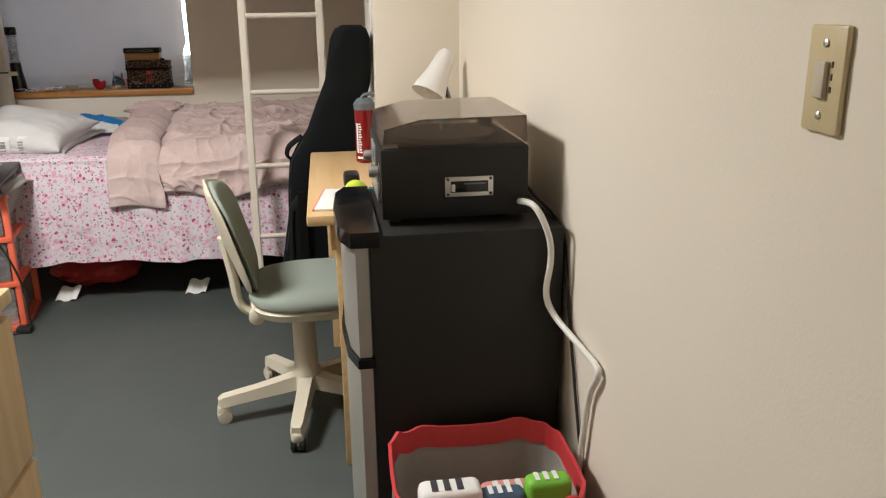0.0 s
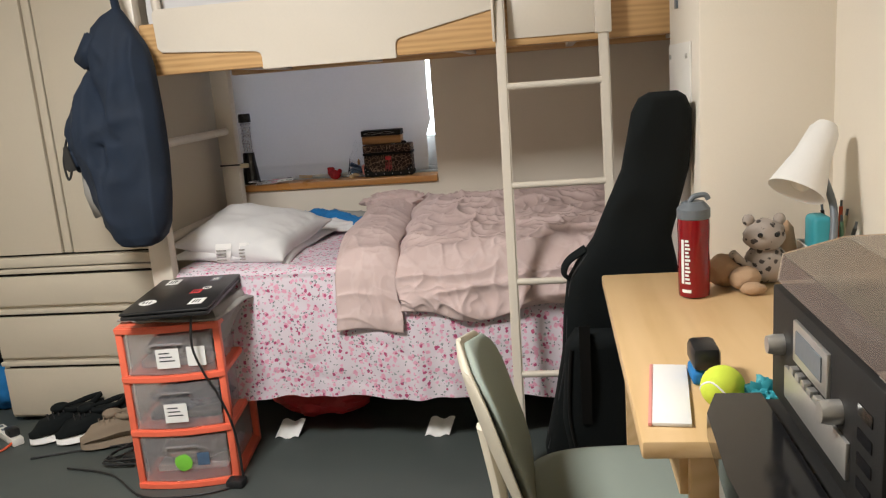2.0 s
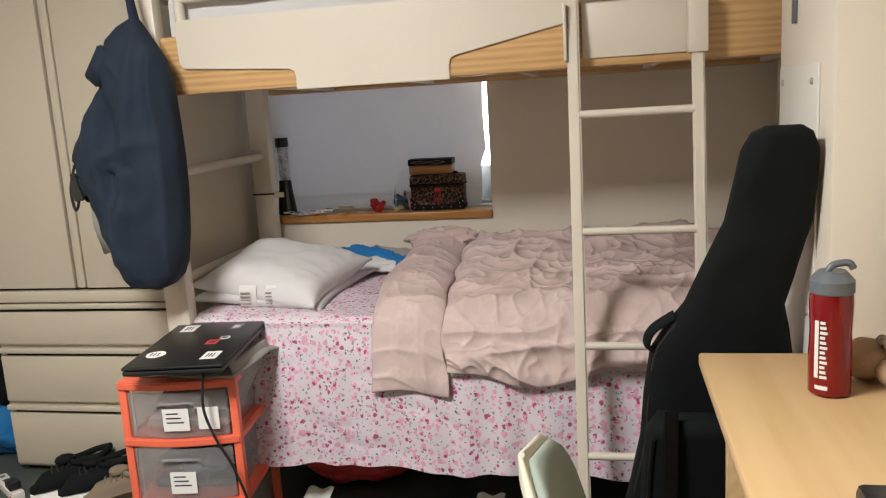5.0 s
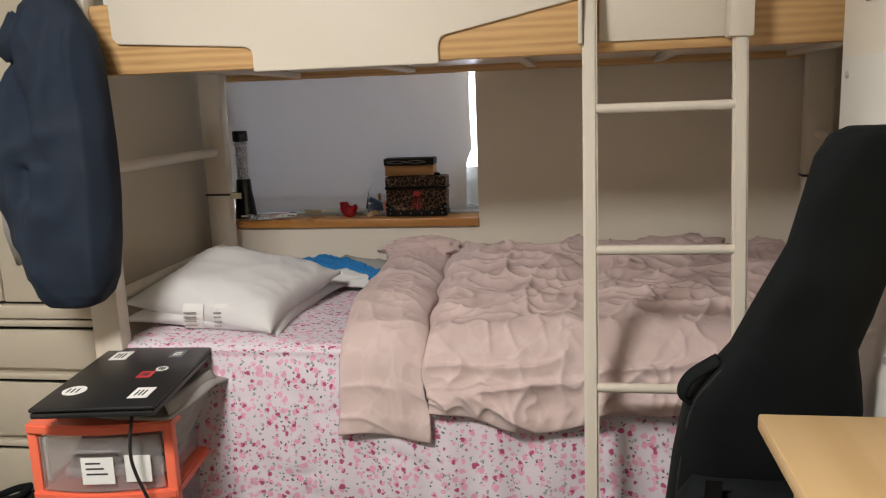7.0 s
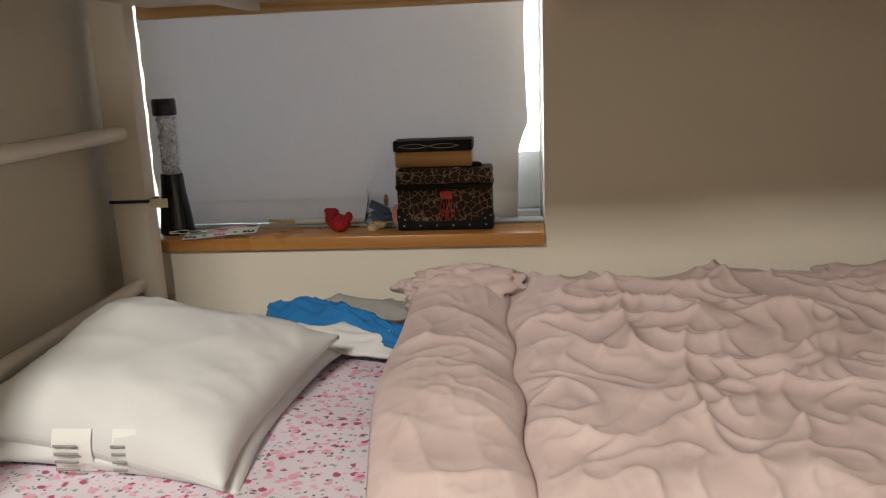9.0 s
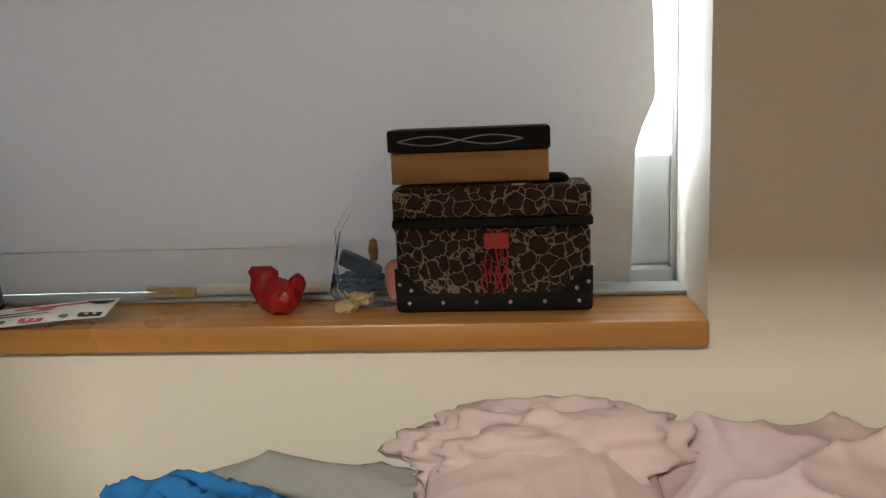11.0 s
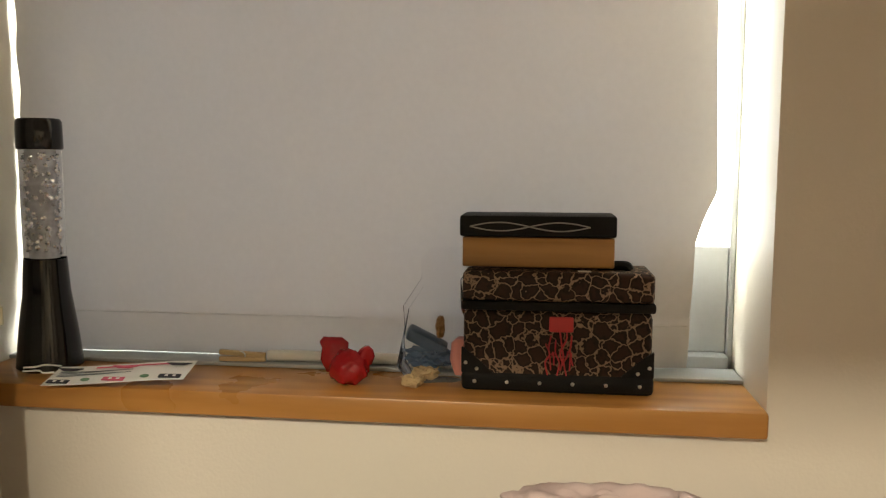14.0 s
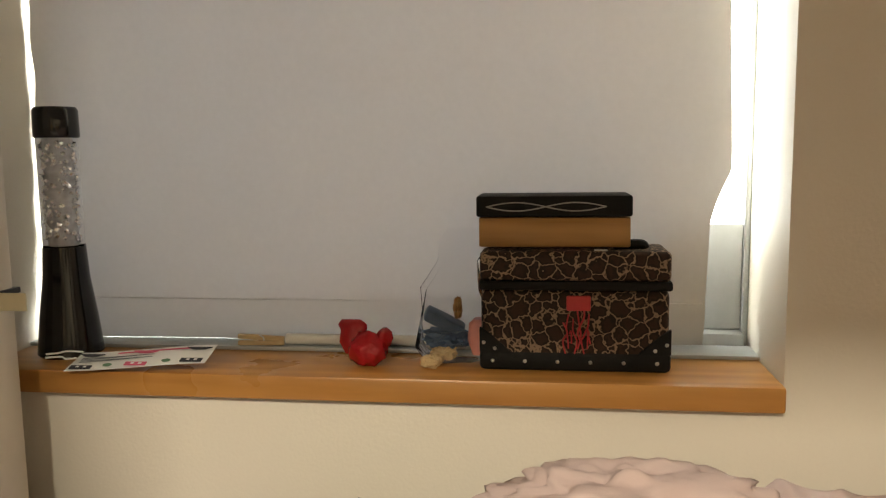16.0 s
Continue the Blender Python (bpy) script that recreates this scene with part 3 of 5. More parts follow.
def duvet_cloth(x0, x1, hem, lift, seed, strip):
    def f(u, v):
        a = v * 1.22
        x = x0(v) + (x1(v) - x0(v)) * u
        h = hem(u)
        drop = 0.24
        w = x1(v) - x0(v)
        edge = min(1, min(u, 1 - u) * w * (14 if strip else 16)) ** 0.5
        vedge = min(1, v * 22) ** 0.5
        big = noise.noise((x * 2.6 + seed, v * 3.4, 1.0))
        mid = noise.noise((x * 6 + seed, v * 8, 5.0))
        k0 = 0.45 if strip else 1.0
        long = crease(x * 0.42 + 0.12 * v, v, 8.0, seed, 9)
        cross = crease(x, v * 0.8, 5.5, seed + 9, 10)
        fine = crease(x, v, 15.0, seed + 4, 5)
        fold = k0 * (0.019 * long + 0.012 * cross + 0.008 * fine) + 0.010 * mid
        if strip:
            fold += 0.004 * crease(x * 0.4, v, 9.0, 2.0, 4) * math.sin(math.pi * u)
        if a < drop:
            k = a / drop
            rim = 0.680 + (lift + fold) * edge + 0.020 * big
            z = h + (rim - h) * k
            y = 3.925 + 0.035 * k - 0.03 * edge * vedge * lift * 20 * (0.5 + 0.4 * big) * (1 - k ** 3)
            gather = crease(x * 1.6 + 0.10 * k, k * 0.25, 7.0, seed + 2, 6)
            y -= (fold + 0.016 * k0 * gather * (1 - 0.6 * k)) * vedge * (1 - k ** 3)
            y += 0.006 * math.sin(x * 34 + 4 * big) * (1 - k)
        else:
            k = (a - drop) / (1.22 - drop)
            y = 3.96 + 0.85 * k
            z = 0.730 + 0.075 * min(1, k * 1.1) ** 1.3 + (lift + fold) * edge + 0.020 * big
            z -= 0.05 * max(0, 1 - k * 9) ** 2
            if k > 0.93:
                z -= (k - 0.93) * 1.2
        return (x, y, z)
    return f


seam = lambda v: -0.60 - 0.07 * v + 0.006 * math.sin(v * 30)
part("fold", sheet(duvet_cloth(lambda v: -0.835 - 0.05 * v + 0.012 * math.sin(v * 9), seam, lambda u: 0.495 + 0.01 * math.sin(u * 5), 0.036, 3.0, True), 70, 260, 0.006, (0.24, 1.22)), DUVET, dv)
part("cover", sheet(duvet_cloth(lambda v: seam(v) - 0.004, lambda v: 0.44 - 0.01 * v, lambda u: 0.56 - 0.035 * math.sin(u * 6.3) + 0.012 * math.sin(u * 19) + 0.04 * u * u, 0.028, 11.0, False), 280, 300, 0.006, (1.05, 1.22)), DUVET, dv)
part("bunched_corner", blob((-0.76, 4.72, 0.812), 0.125, (1.05, 0.45, 0.42), 0.3, 4.0, 4, 5), DUVET, dv)
part("bunched_end", blob((0.08, 4.66, 0.80), 0.15, (1.2, 0.7, 0.42), 0.3, 4.0, 8, 5), DUVET, dv)

pillow("pillow", pose(-1.235, 4.32, 0.742, 2, 4, -4), 0.235, 0.26, 0.044, "flat white pillow lying under another on the bed", seed=2)
pillow("pillow", pose(-1.226, 4.282, 0.792, 8, 8, -7), 0.226, 0.226, 0.074, "plump white pillow with sewn-in tags", seed=7)
for x, r in ((-1.285, 5), (-1.205, -6)):
    tg = thing("pillow_tag", (x, 4.085, 0.735), "white printed fabric care tag on the pillow", "tag", "pillow tags")
    w = 0.03 if x < -1.25 else 0.018
    t = part("cloth", sheet(lambda u, v: (x - w + 2 * w * u + 0.01 * v, 4.105 - 0.02 * math.sin(v * 2.2), 0.718 + 0.075 * v), 6, 8, 0.0008), PAPER, tg)
    for i in range(4):
        part("print", box(x - w * 0.6, 4.080, 0.731 + i * 0.012, x + w * 0.6, 4.0815, 0.735 + i * 0.012), GREYCLOTH, tg)

tw = thing("blue_towel", (-1.02, 4.70, 0.73), "crumpled bright blue and white towel on the bed", "towel")
part("blue_cloth", sheet(lambda u, v: (-1.17 + 0.33 * u, 4.64 + 0.090 * v - 0.14 * u * u, 0.752 + 0.040 * math.sin(v * 3.1) * (0.7 + 0.4 * math.sin(u * 5)) + 0.022 * wrinkle(u * 1.4, v, 3, 2)), 50, 28, 0.008), BLUE, tw)
part("white_cloth", sheet(lambda u, v: (-1.16 + 0.29 * u, 4.57 + 0.13 * v - 0.05 * u, 0.726 + 0.040 * math.sin(v * 3.1) * (0.6 + 0.4 * math.sin(u * 3.1)) + 0.018 * wrinkle(u, v, 3, 5)), 40, 24, 0.008), WHITECLOTH, tw)
solo("throw_blanket", sheet(lambda u, v: (-1.15 + 0.27 * u, 4.74 + 0.06 * v, 0.732 + 0.05 * math.sin(v * 3.1) * (0.5 + 0.5 * math.sin(u * 3.1)) + 0.015 * wrinkle(u, v, 3, 6)), 30, 16, 0.006), GREYCLOTH, "rumpled grey blanket end beside the wall", "blanket")

# things under the bed
solo("storage_bag", blob((-1.02, 4.28, 0.125), 0.16, (1.2, 0.8, 0.46), 0.2, 3, 2), REDCLOTH, "dark red cloth bag under the bed", "bag")
solo("storage_bag", blob((-0.25, 4.40, 0.15), 0.19, (1.2, 0.8, 0.5), 0.2, 3, 5), BAGCLOTH, "black cloth bag under the bed", "bag")
for x in (-1.15, -0.58):
    solo("paper_scrap", sheet(lambda u, v: (x + 0.09 * u + 0.02 * v, 4.03 + 0.05 * v, FLOOR + 0.004 + 0.05 * v + 0.006 * math.sin(u * 9)), 12, 8, 0.001), PAPER, "crumpled white paper scrap under the bed", "paper", "paper scraps")

# ---- wardrobe ----
wd = thing("wardrobe", (-1.97, 4.52, FLOOR), "tall beige metal wardrobe with drawers below", "wardrobe")
part("body", box(-2.36, 4.225, FLOOR + 0.02, -1.565, 4.85, 2.10, 0.004), BEIGE, wd)
part("plinth", box(-2.34, 4.25, FLOOR, -1.585, 4.84, FLOOR + 0.02), GAPSHADE, wd)
part("door", box(-2.355, 4.205, 0.765, -1.995, 4.226, 2.09, 0.004), BEIGE, wd)
part("door", box(-1.945, 4.205, 0.765, -1.57, 4.226, 2.09, 0.004), BEIGE, wd)
part("centre_stile", box(-1.986, 4.208, 0.765, -1.954, 4.226, 2.09, 0.006), BEIGE, wd)
# dark strip painting the shade between doors and ledge
part("gap_shade_strip", box(-2.355, 4.222, 0.757, -1.57, 4.2245, 0.764), GAPSHADE, wd)
part("ledge", box(-2.36, 4.195, 0.715, -1.565, 4.226, 0.756, 0.006), BEIGE, wd)
for z0, z1 in ((0.555, 0.712), (0.335, 0.545), (0.085, 0.325)):
    d = part("drawer", box(-2.35, 4.208, z0, -1.575, 4.226, z1 - 0.035, 0.004), BEIGE, wd)
    part("pull_lip", box(-2.35, 4.196, z1 - 0.022, -1.575, 4.226, z1 - 0.002, 0.005), BEIGE, d)
    # shade under the pull lip, put in as a dark strip
    part("groove_shade_strip", box(-2.33, 4.219, z1 - 0.035, -1.595, 4.2245, z1 - 0.022), GAPSHADE, d)

# ---- jacket ----
part("coat_hook", tube([(-1.455, 3.965, 1.795), (-1.455, 3.89, 1.79), (-1.455, 3.875, 1.81)], 0.007), BEDPAINT, bed)
jk = thing("jacket", (-1.52, 3.88, 0.83), "navy blue jacket hanging from the bed post", "jacket")
rows = [(1.80, -1.462, -1.444, 0.010), (1.70, -1.457, -1.437, 0.012), (1.62, -1.450, -1.425, 0.016), (1.60, -1.492, -1.412, 0.030), (1.565, -1.527, -1.392, 0.042), (1.50, -1.535, -1.352, 0.050), (1.434, -1.550, -1.336, 0.056),
        (1.316, -1.630, -1.331, 0.064), (1.245, -1.655, -1.330, 0.070), (1.18, -1.640, -1.331, 0.072), (1.118, -1.617, -1.333, 0.072), (1.005, -1.596, -1.340, 0.070), (0.921, -1.572, -1.352, 0.062), (0.880, -1.545, -1.370, 0.052), (0.853, -1.51, -1.40, 0.038), (0.842, -1.48, -1.43, 0.012)]
rings = []
for i in range(len(rows) - 1):
    for k in range(6):
        t = k / 6
        z, xa, xb, ry = [a + (b - a) * t for a, b in zip(rows[i], rows[i + 1])]
        r = ring((xa + xb) / 2, 3.885 - 0.02 * (1.6 - z), z, (xb - xa) / 2, ry, 72, 2.3)
        soft = min(1, max(0, (1.60 - z) * 8))
        out = []
        for x, y, zz in r:
            d = 0.0
            if y < 3.885:
                groove = x - (-1.545 + 0.30 * (1.45 - z) * (1 if z > 1.2 else 0.3))
                d = 0.030 * wrinkle(x * 1.6, z * 0.22, 6, 3) + 0.012 * wrinkle(x, z * 0.8, 11, 6) - 0.022 * math.exp(-(groove / 0.014) ** 2) * (1 if z > 1.10 else 0)
            out.append((x, y - soft * d - 0.008 * noise.noise((x * 12, z * 3, 0)), zz))
        rings.append(out)
part("body", loft(rings), NAVY, jk)
part("collar", slab([(-1.525, 1.555), (-1.584, 1.468), (-1.566, 1.452), (-1.545, 1.432), (-1.50, 1.45), (-1.49, 1.53)], 3.826, 3.842, 0.006), NAVY, jk)
part("sleeve_cuff", blob((-1.628, 3.845, 1.165), 0.045, (0.85, 0.7, 1.2), 0.3, 4, 2), NAVY, jk)
part("cuff_strap", slab([(-1.640, 1.20), (-1.656, 1.195), (-1.660, 1.125), (-1.646, 1.112), (-1.620, 1.118)], 3.806, 3.812, 0.002), BLACK, jk)
part("lining", slab([(-1.640, 1.12), (-1.60, 1.13), (-1.57, 0.96), (-1.618, 0.945), (-1.642, 1.03)], 3.86, 3.868, 0.003), GREYCLOTH, jk, "grey jersey lining showing")
part("drawcord", tube([(-1.645, 3.82, 1.22), (-1.665, 3.815, 1.15), (-1.66, 3.815, 1.09), (-1.645, 3.815, 1.11), (-1.64, 3.82, 1.18)], 0.004), BLACK, jk)

# ---- drawer cart ----
ct = new("drawer_cart")
ct.matrix_world = pose(-1.352, 3.852, FLOOR, 0, 0, 8)
ORIGIN[ct] = Vector((0, 0, 0))
tagged(ct, "three-drawer cart of coral plastic with clear drawers", "drawer cart")
W2, D2, H = 0.158, 0.165, 0.565
for sx in (-1, 1):
    for y in (-D2 + 0.012, D2 - 0.012):
        part("upright", box(sx * W2 - 0.012, y - 0.014, 0.0, sx * W2 + 0.012, y + 0.014, H - 0.001, 0.005), CORAL, ct)
LEVELS = (0.0, 0.188, 0.376)
for i, z in enumerate(LEVELS + (H - 0.022,)):
    fr = bmesh.new()
    n = 12
    front = [(-W2 - 0.012 + (2 * W2 + 0.024) * k / n, -D2 - 0.006 - 0.022 * math.sin(math.pi * k / n)) for k in range(n + 1)]
    pts = front + [(W2 + 0.012, D2), (-W2 - 0.012, D2)]
    f = fr.faces.new([fr.verts.new((x, y, z)) for x, y in pts])
    r = bmesh.ops.extrude_face_region(fr, geom=[f])
    bmesh.ops.translate(fr, vec=(0, 0, 0.024), verts=[v for v in r["geom"] if isinstance(v, bmesh.types.BMVert)])
    bmesh.ops.recalc_face_normals(fr, faces=fr.faces[:])
    bmesh.ops.bevel(fr, geom=fr.edges[:], offset=0.004, segments=2, affect="EDGES")
    part("top" if i == 3 else "shelf_frame", fr, CORAL, ct)
CONTENT = (GREYCLOTH, SLATEBLUE, GREYCLOTH)
for i, z in enumerate(LEVELS):
    z0, z1 = z + 0.028, z + (0.180 if i < 2 else 0.158)

    def drawer_front(u, v, z0=z0, z1=z1):
        x = -W2 + 0.016 + (2 * W2 - 0.032) * u
        return (x, -D2 - 0.002 - 0.020 * math.sin(math.pi * u), z0 + (z1 - z0) * v)
    dr = part("drawer", sheet(drawer_front, 16, 2, 0.003), CLEAR, ct, "milky clear plastic drawer")
    part("drawer_side", box(-W2 + 0.014, -D2 + 0.03, z0, -W2 + 0.017, D2 - 0.02, z1 - 0.006), CLEAR, dr)
    part("drawer_side", box(W2 - 0.017, -D2 + 0.03, z0, W2 - 0.014, D2 - 0.02, z1 - 0.006), CLEAR, dr)
    part("contents", blob((0, 0.0, z0 + 0.055), 0.12, (1.02, 1.05, 0.42), 0.25, 4, i), CONTENT[i], dr)
    part("contents", box(-0.12, -0.12, z0 + 0.002, 0.12, 0.12, z0 + 0.03, 0.01), (PAPER, BLACK, PAPER)[i], dr)
    part("finger_grip", tube([(-0.055, -D2 - 0.021, z1 - 0.052), (-0.05, -D2 - 0.027, z1 - 0.03), (0, -D2 - 0.03, z1 - 0.028), (0.05, -D2 - 0.027, z1 - 0.03), (0.055, -D2 - 0.021, z1 - 0.052)], 0.004), CLEAR, dr)
STICK = ((0.0, 0.075, 2, -4), (0.09, 0.06, 2, 2), (0.0, 0.075, 1, 1))
for cx, w, lv, tilt in STICK:
    zc = LEVELS[lv] + 0.085
    yy = -D2 - 0.003 - 0.0225 * math.sin(math.pi * (cx + W2) / (2 * W2)) - 0.0015
    st = part("paper_label", box(cx - w / 2, yy - 0.001, zc - 0.035, cx + w / 2, yy, zc + 0.03), PAPER, ct, "white paper label with writing")
    if cx < 0.05:
        for k in range(3):
            part("writing", box(cx - w * 0.36, yy - 0.0018, zc - 0.012 + k * 0.013, cx + w * (0.3 - 0.1 * k), yy - 0.0011, zc - 0.008 + k * 0.013), INK, st)
gs = part("sticker", blob((0.0, -D2 - 0.028, 0.095), 0.028, (1, 0.08, 1), 0.15, 5, 1), GREENPLASTIC, ct, "bright green sticker")
part("sticker", box(0.045, -D2 - 0.024, 0.08, 0.085, -D2 - 0.022, 0.125), SLATEBLUE, ct)

# laptop on the cart with its cloth
solo("folded_cloth", sheet(lambda u, v: (-1.50 + 0.34 * u + 0.03 * v, 3.70 + 0.30 * v, 0.622 + 0.026 * math.sin(min(u, 1 - u) * 6.2) * math.sin(v * 3.1) + 0.012 * wrinkle(u, v, 2.4, 3)), 40, 36, 0.006), GREYCLOTH, "rumpled grey cloth lying under the laptop", "cloth")
solo("hanging_cloth", sheet(lambda u, v: (-1.185 + 0.012 * math.sin(v * 6) + 0.012 * u, 3.72 + 0.22 * u, 0.655 - (0.10 + 0.03 * math.sin(u * 5)) * v), 16, 12, 0.006), GREYCLOTH, "grey cloth corner hanging over the cart", "cloth")
lp = new("laptop")
lp.matrix_world = pose(-1.305, 3.80, 0.668, 2, -1, 6)
ORIGIN[lp] = Vector((0, 0, 0))
tagged(lp, "closed black laptop covered in stickers on the cart", "laptop")
part("base", box(-0.140, -0.198, 0.0, 0.140, 0.198, 0.014, 0.005), BLACK, lp)
part("lid", box(-0.142, -0.20, 0.0155, 0.142, 0.20, 0.026, 0.006), BLACK, lp)
part("battery_foot", box(-0.12, -0.15, -0.018, -0.08, 0.15, 0.0, 0.004), BLACK, lp)
for x, y, w, d, m, rd in ((-0.085, -0.10, 0.055, 0.045, PAPER, 1), (0.085, -0.125, 0.045, 0.06, PAPER, 0), (0.045, -0.01, 0.035, 0.04, REDCLOTH, 0), (0.07, 0.025, 0.03, 0.03, PAPER, 1), (0.07, 0.13, 0.035, 0.05, GREYPLASTIC, 0), (-0.08, 0.13, 0.045, 0.06, PAPER, 0)):
    if rd:
        s = part("sticker", spin([(w / 2, 0), (w / 2, 0.0008)], (x, y, 0.0262), 24), m, lp)
    else:
        s = part("sticker", box(x - w / 2, y - d / 2, 0.0262, x + w / 2, y + d / 2, 0.027), m, lp)
    for k in range(3):
        part("print", box(x - w * 0.28 + k * w * 0.2, y - d * 0.28, 0.0271, x - w * 0.28 + k * w * 0.2 + 0.004, y + d * 0.25, 0.0274), INK if m is not GREYPLASTIC else PAPER, s)
solo("power_cable", tube([(-1.235, 3.70, 0.668), (-1.225, 3.655, 0.63), (-1.225, 3.64, 0.55), (-1.20, 3.645, 0.46), (-1.17, 3.66, 0.38), (-1.145, 3.68, 0.26), (-1.14, 3.69, 0.12), (-1.15, 3.68, 0.062), (-1.25, 3.62, 0.056), (-1.45, 3.60, 0.056), (-1.65, 3.75, 0.056), (-1.85, 3.80, 0.056)], 0.004), BLACK, "black laptop charger cable trailing over the cart", "cable")
solo("coiled_cable", tube([(-1.62 + 0.09 * math.cos(a * 1.3) + 0.03 * math.sin(a * 3.7), 3.88 + 0.08 * math.sin(a * 1.3) + 0.02 * math.cos(a * 2.9), FLOOR + 0.006 + 0.03 * abs(math.sin(a * 0.9))) for a in range(16)] + [(-1.85, 3.95, FLOOR + 0.005), (-2.05, 3.88, FLOOR + 0.005)], 0.004), BLACK, "tangled black cable lying on the floor", "cable")
solo("charger_brick", box(-1.66, 3.84, FLOOR, -1.56, 3.89, FLOOR + 0.03, 0.008), BLACK, "black laptop charger brick on the floor", "charger")
solo("charger_plug", box(-1.19, 3.655, FLOOR, -1.13, 3.705, FLOOR + 0.028, 0.008), BLACK, "small black plug beside the cart", "charger")


# shoes
def shoe(at, turn, upper, sole, label):
    s = new("shoe")
    s.matrix_world = pose(*at, 0, 0, turn) @ Matrix.Diagonal((1.12, 1.2, 1.4, 1))
    ORIGIN[s] = Vector((0, 0, 0))
    tagged(s, label, "shoe", "shoes by the wardrobe")
    prof = [(-0.125, 0.034), (-0.10, 0.040), (-0.05, 0.038), (0.0, 0.038), (0.05, 0.045), (0.09, 0.043), (0.118, 0.03), (0.13, 0.012)]

    def body(z0, z1f, grow):
        rs = []
        for x, w in prof:
            h = z1f(x)
            rs.append([(x, (w + grow) * math.cos(a) * (1 if math.sin(a) < 0 else 0.82), z0 + (h - z0) * (0.5 + 0.5 * math.sin(a))) for a in [6.28318 * k / 20 for k in range(20)]])
        return loft(rs)
    part("sole", body(0.0, lambda x: 0.026, 0.005), sole, s, "white rubber sole" if sole is PAPER else "")
    part("upper", body(0.018, lambda x: 0.085 - 0.03 * max(0, x) / 0.12 - (0.018 if x > 0.1 else 0), 0.0), upper, s)
    part("collar", tube([(-0.118, 0, 0.098), (-0.08, 0.030, 0.088), (-0.02, 0.026, 0.080), (0.01, 0, 0.086), (-0.02, -0.026, 0.080), (-0.08, -0.030, 0.088), (-0.118, 0, 0.098)], 0.008), upper, s)
    part("tongue", blob((0.02, 0, 0.088), 0.026, (1.2, 0.8, 0.5), 0.1), upper, s)
    for k in range(4):
        part("lace", tube([(0.01 + 0.016 * k, -0.024, 0.078 - 0.006 * k), (0.014 + 0.016 * k, 0, 0.094 - 0.006 * k), (0.01 + 0.016 * k, 0.024, 0.078 - 0.006 * k)], 0.0025, 6), BLACK if upper is not SHOEGREY else SHOEGREY, s)
    return s


shoe((-2.02, 4.09, FLOOR), 218, BAGCLOTH, PAPER, "black canvas sneaker with white rubber sole")
shoe((-1.90, 4.08, FLOOR), 214, BAGCLOTH, PAPER, "black canvas sneaker with white rubber sole")
shoe((-1.76, 4.02, FLOOR), 205, SHOEGREY, SHOEGREY, "taupe suede shoe behind the cart")

# left corner
ps = new("power_strip")
ps.matrix_world = pose(-2.27, 4.06, FLOOR, 0, 0, -35)
ORIGIN[ps] = Vector((0, 0, 0))
tagged(ps, "white power strip with a black plug", "power strip")
part("case", box(-0.11, -0.022, 0, 0.11, 0.022, 0.032, 0.006), WHITEPLASTIC, ps)
for i in range(3):
    part("socket", box(-0.09 + i * 0.045, -0.01, 0.0315, -0.07 + i * 0.045, 0.01, 0.033), GREYPLASTIC, ps)
part("plug", box(0.03, -0.02, 0.033, 0.09, 0.02, 0.065, 0.006), BLACK, ps, "black plug")
solo("power_cable", tube([(-2.70, 4.28, 0.48), (-2.60, 4.24, 0.50), (-2.52, 4.18, 0.42), (-2.49, 4.15, 0.25), (-2.45, 4.13, 0.10), (-2.38, 4.13, 0.065)], 0.005), WHITEPLASTIC, "white extension cable rising to the outlet", "cable")
solo("power_cable", tube([(-2.20, 4.00, 0.07), (-2.22, 3.94, 0.056), (-2.32, 3.90, 0.056), (-2.45, 3.80, 0.056)], 0.005), CORDORANGE, "orange cord lying on the floor", "cable")
ou = thing("wall_outlet", (-2.715, 4.30, 0.42), "white wall outlet with plug beside the wardrobe", "outlet")
part("plate", box(-2.7195, 4.25, 0.42, -2.712, 4.33, 0.54, 0.002), WHITEPLASTIC, ou)
part("plug", box(-2.712, 4.27, 0.455, -2.675, 4.31, 0.50, 0.006), WHITEPLASTIC, ou)
solo("duffel_bag", blob((-2.53, 4.48, 0.42), 0.26, (0.52, 0.9, 0.75), 0.15, 3, 3), BAGCLOTH, "black cloth bag stuffed beside the wardrobe", "bag")
solo("shopping_bag", blob((-2.52, 4.42, 0.17), 0.17, (0.75, 0.9, 0.72), 0.15, 3, 6), BLUE, "bright blue bag standing beside the wardrobe", "bag")
solo("white_adapter", box(-2.66, 4.06, 0.053, -2.58, 4.12, 0.11, 0.01), WHITEPLASTIC, "white adapter box lying on the floor", "charger")

# ---- guitar in its bag ----
gb = thing("guitar_bag", (0.07, 3.75, FLOOR), "black nylon guitar gig bag leaning on the pier", "guitar bag")
prof = [(0.052, -0.10, 0.21, 0.03), (0.07, -0.13, 0.24, 0.05), (0.16, -0.135, 0.262, 0.062), (0.35, -0.095, 0.272, 0.065), (0.50, -0.068, 0.262, 0.062), (0.62, -0.06, 0.262, 0.06), (0.74, -0.045, 0.262, 0.058), (0.80, -0.012, 0.252, 0.054), (0.86, 0.030, 0.238, 0.05),
        (0.95, 0.066, 0.256, 0.046), (1.05, 0.108, 0.279, 0.044), (1.14, 0.124, 0.283, 0.042), (1.20, 0.134, 0.281, 0.04), (1.235, 0.152, 0.266, 0.034), (1.252, 0.185, 0.24, 0.015)]
rings = []
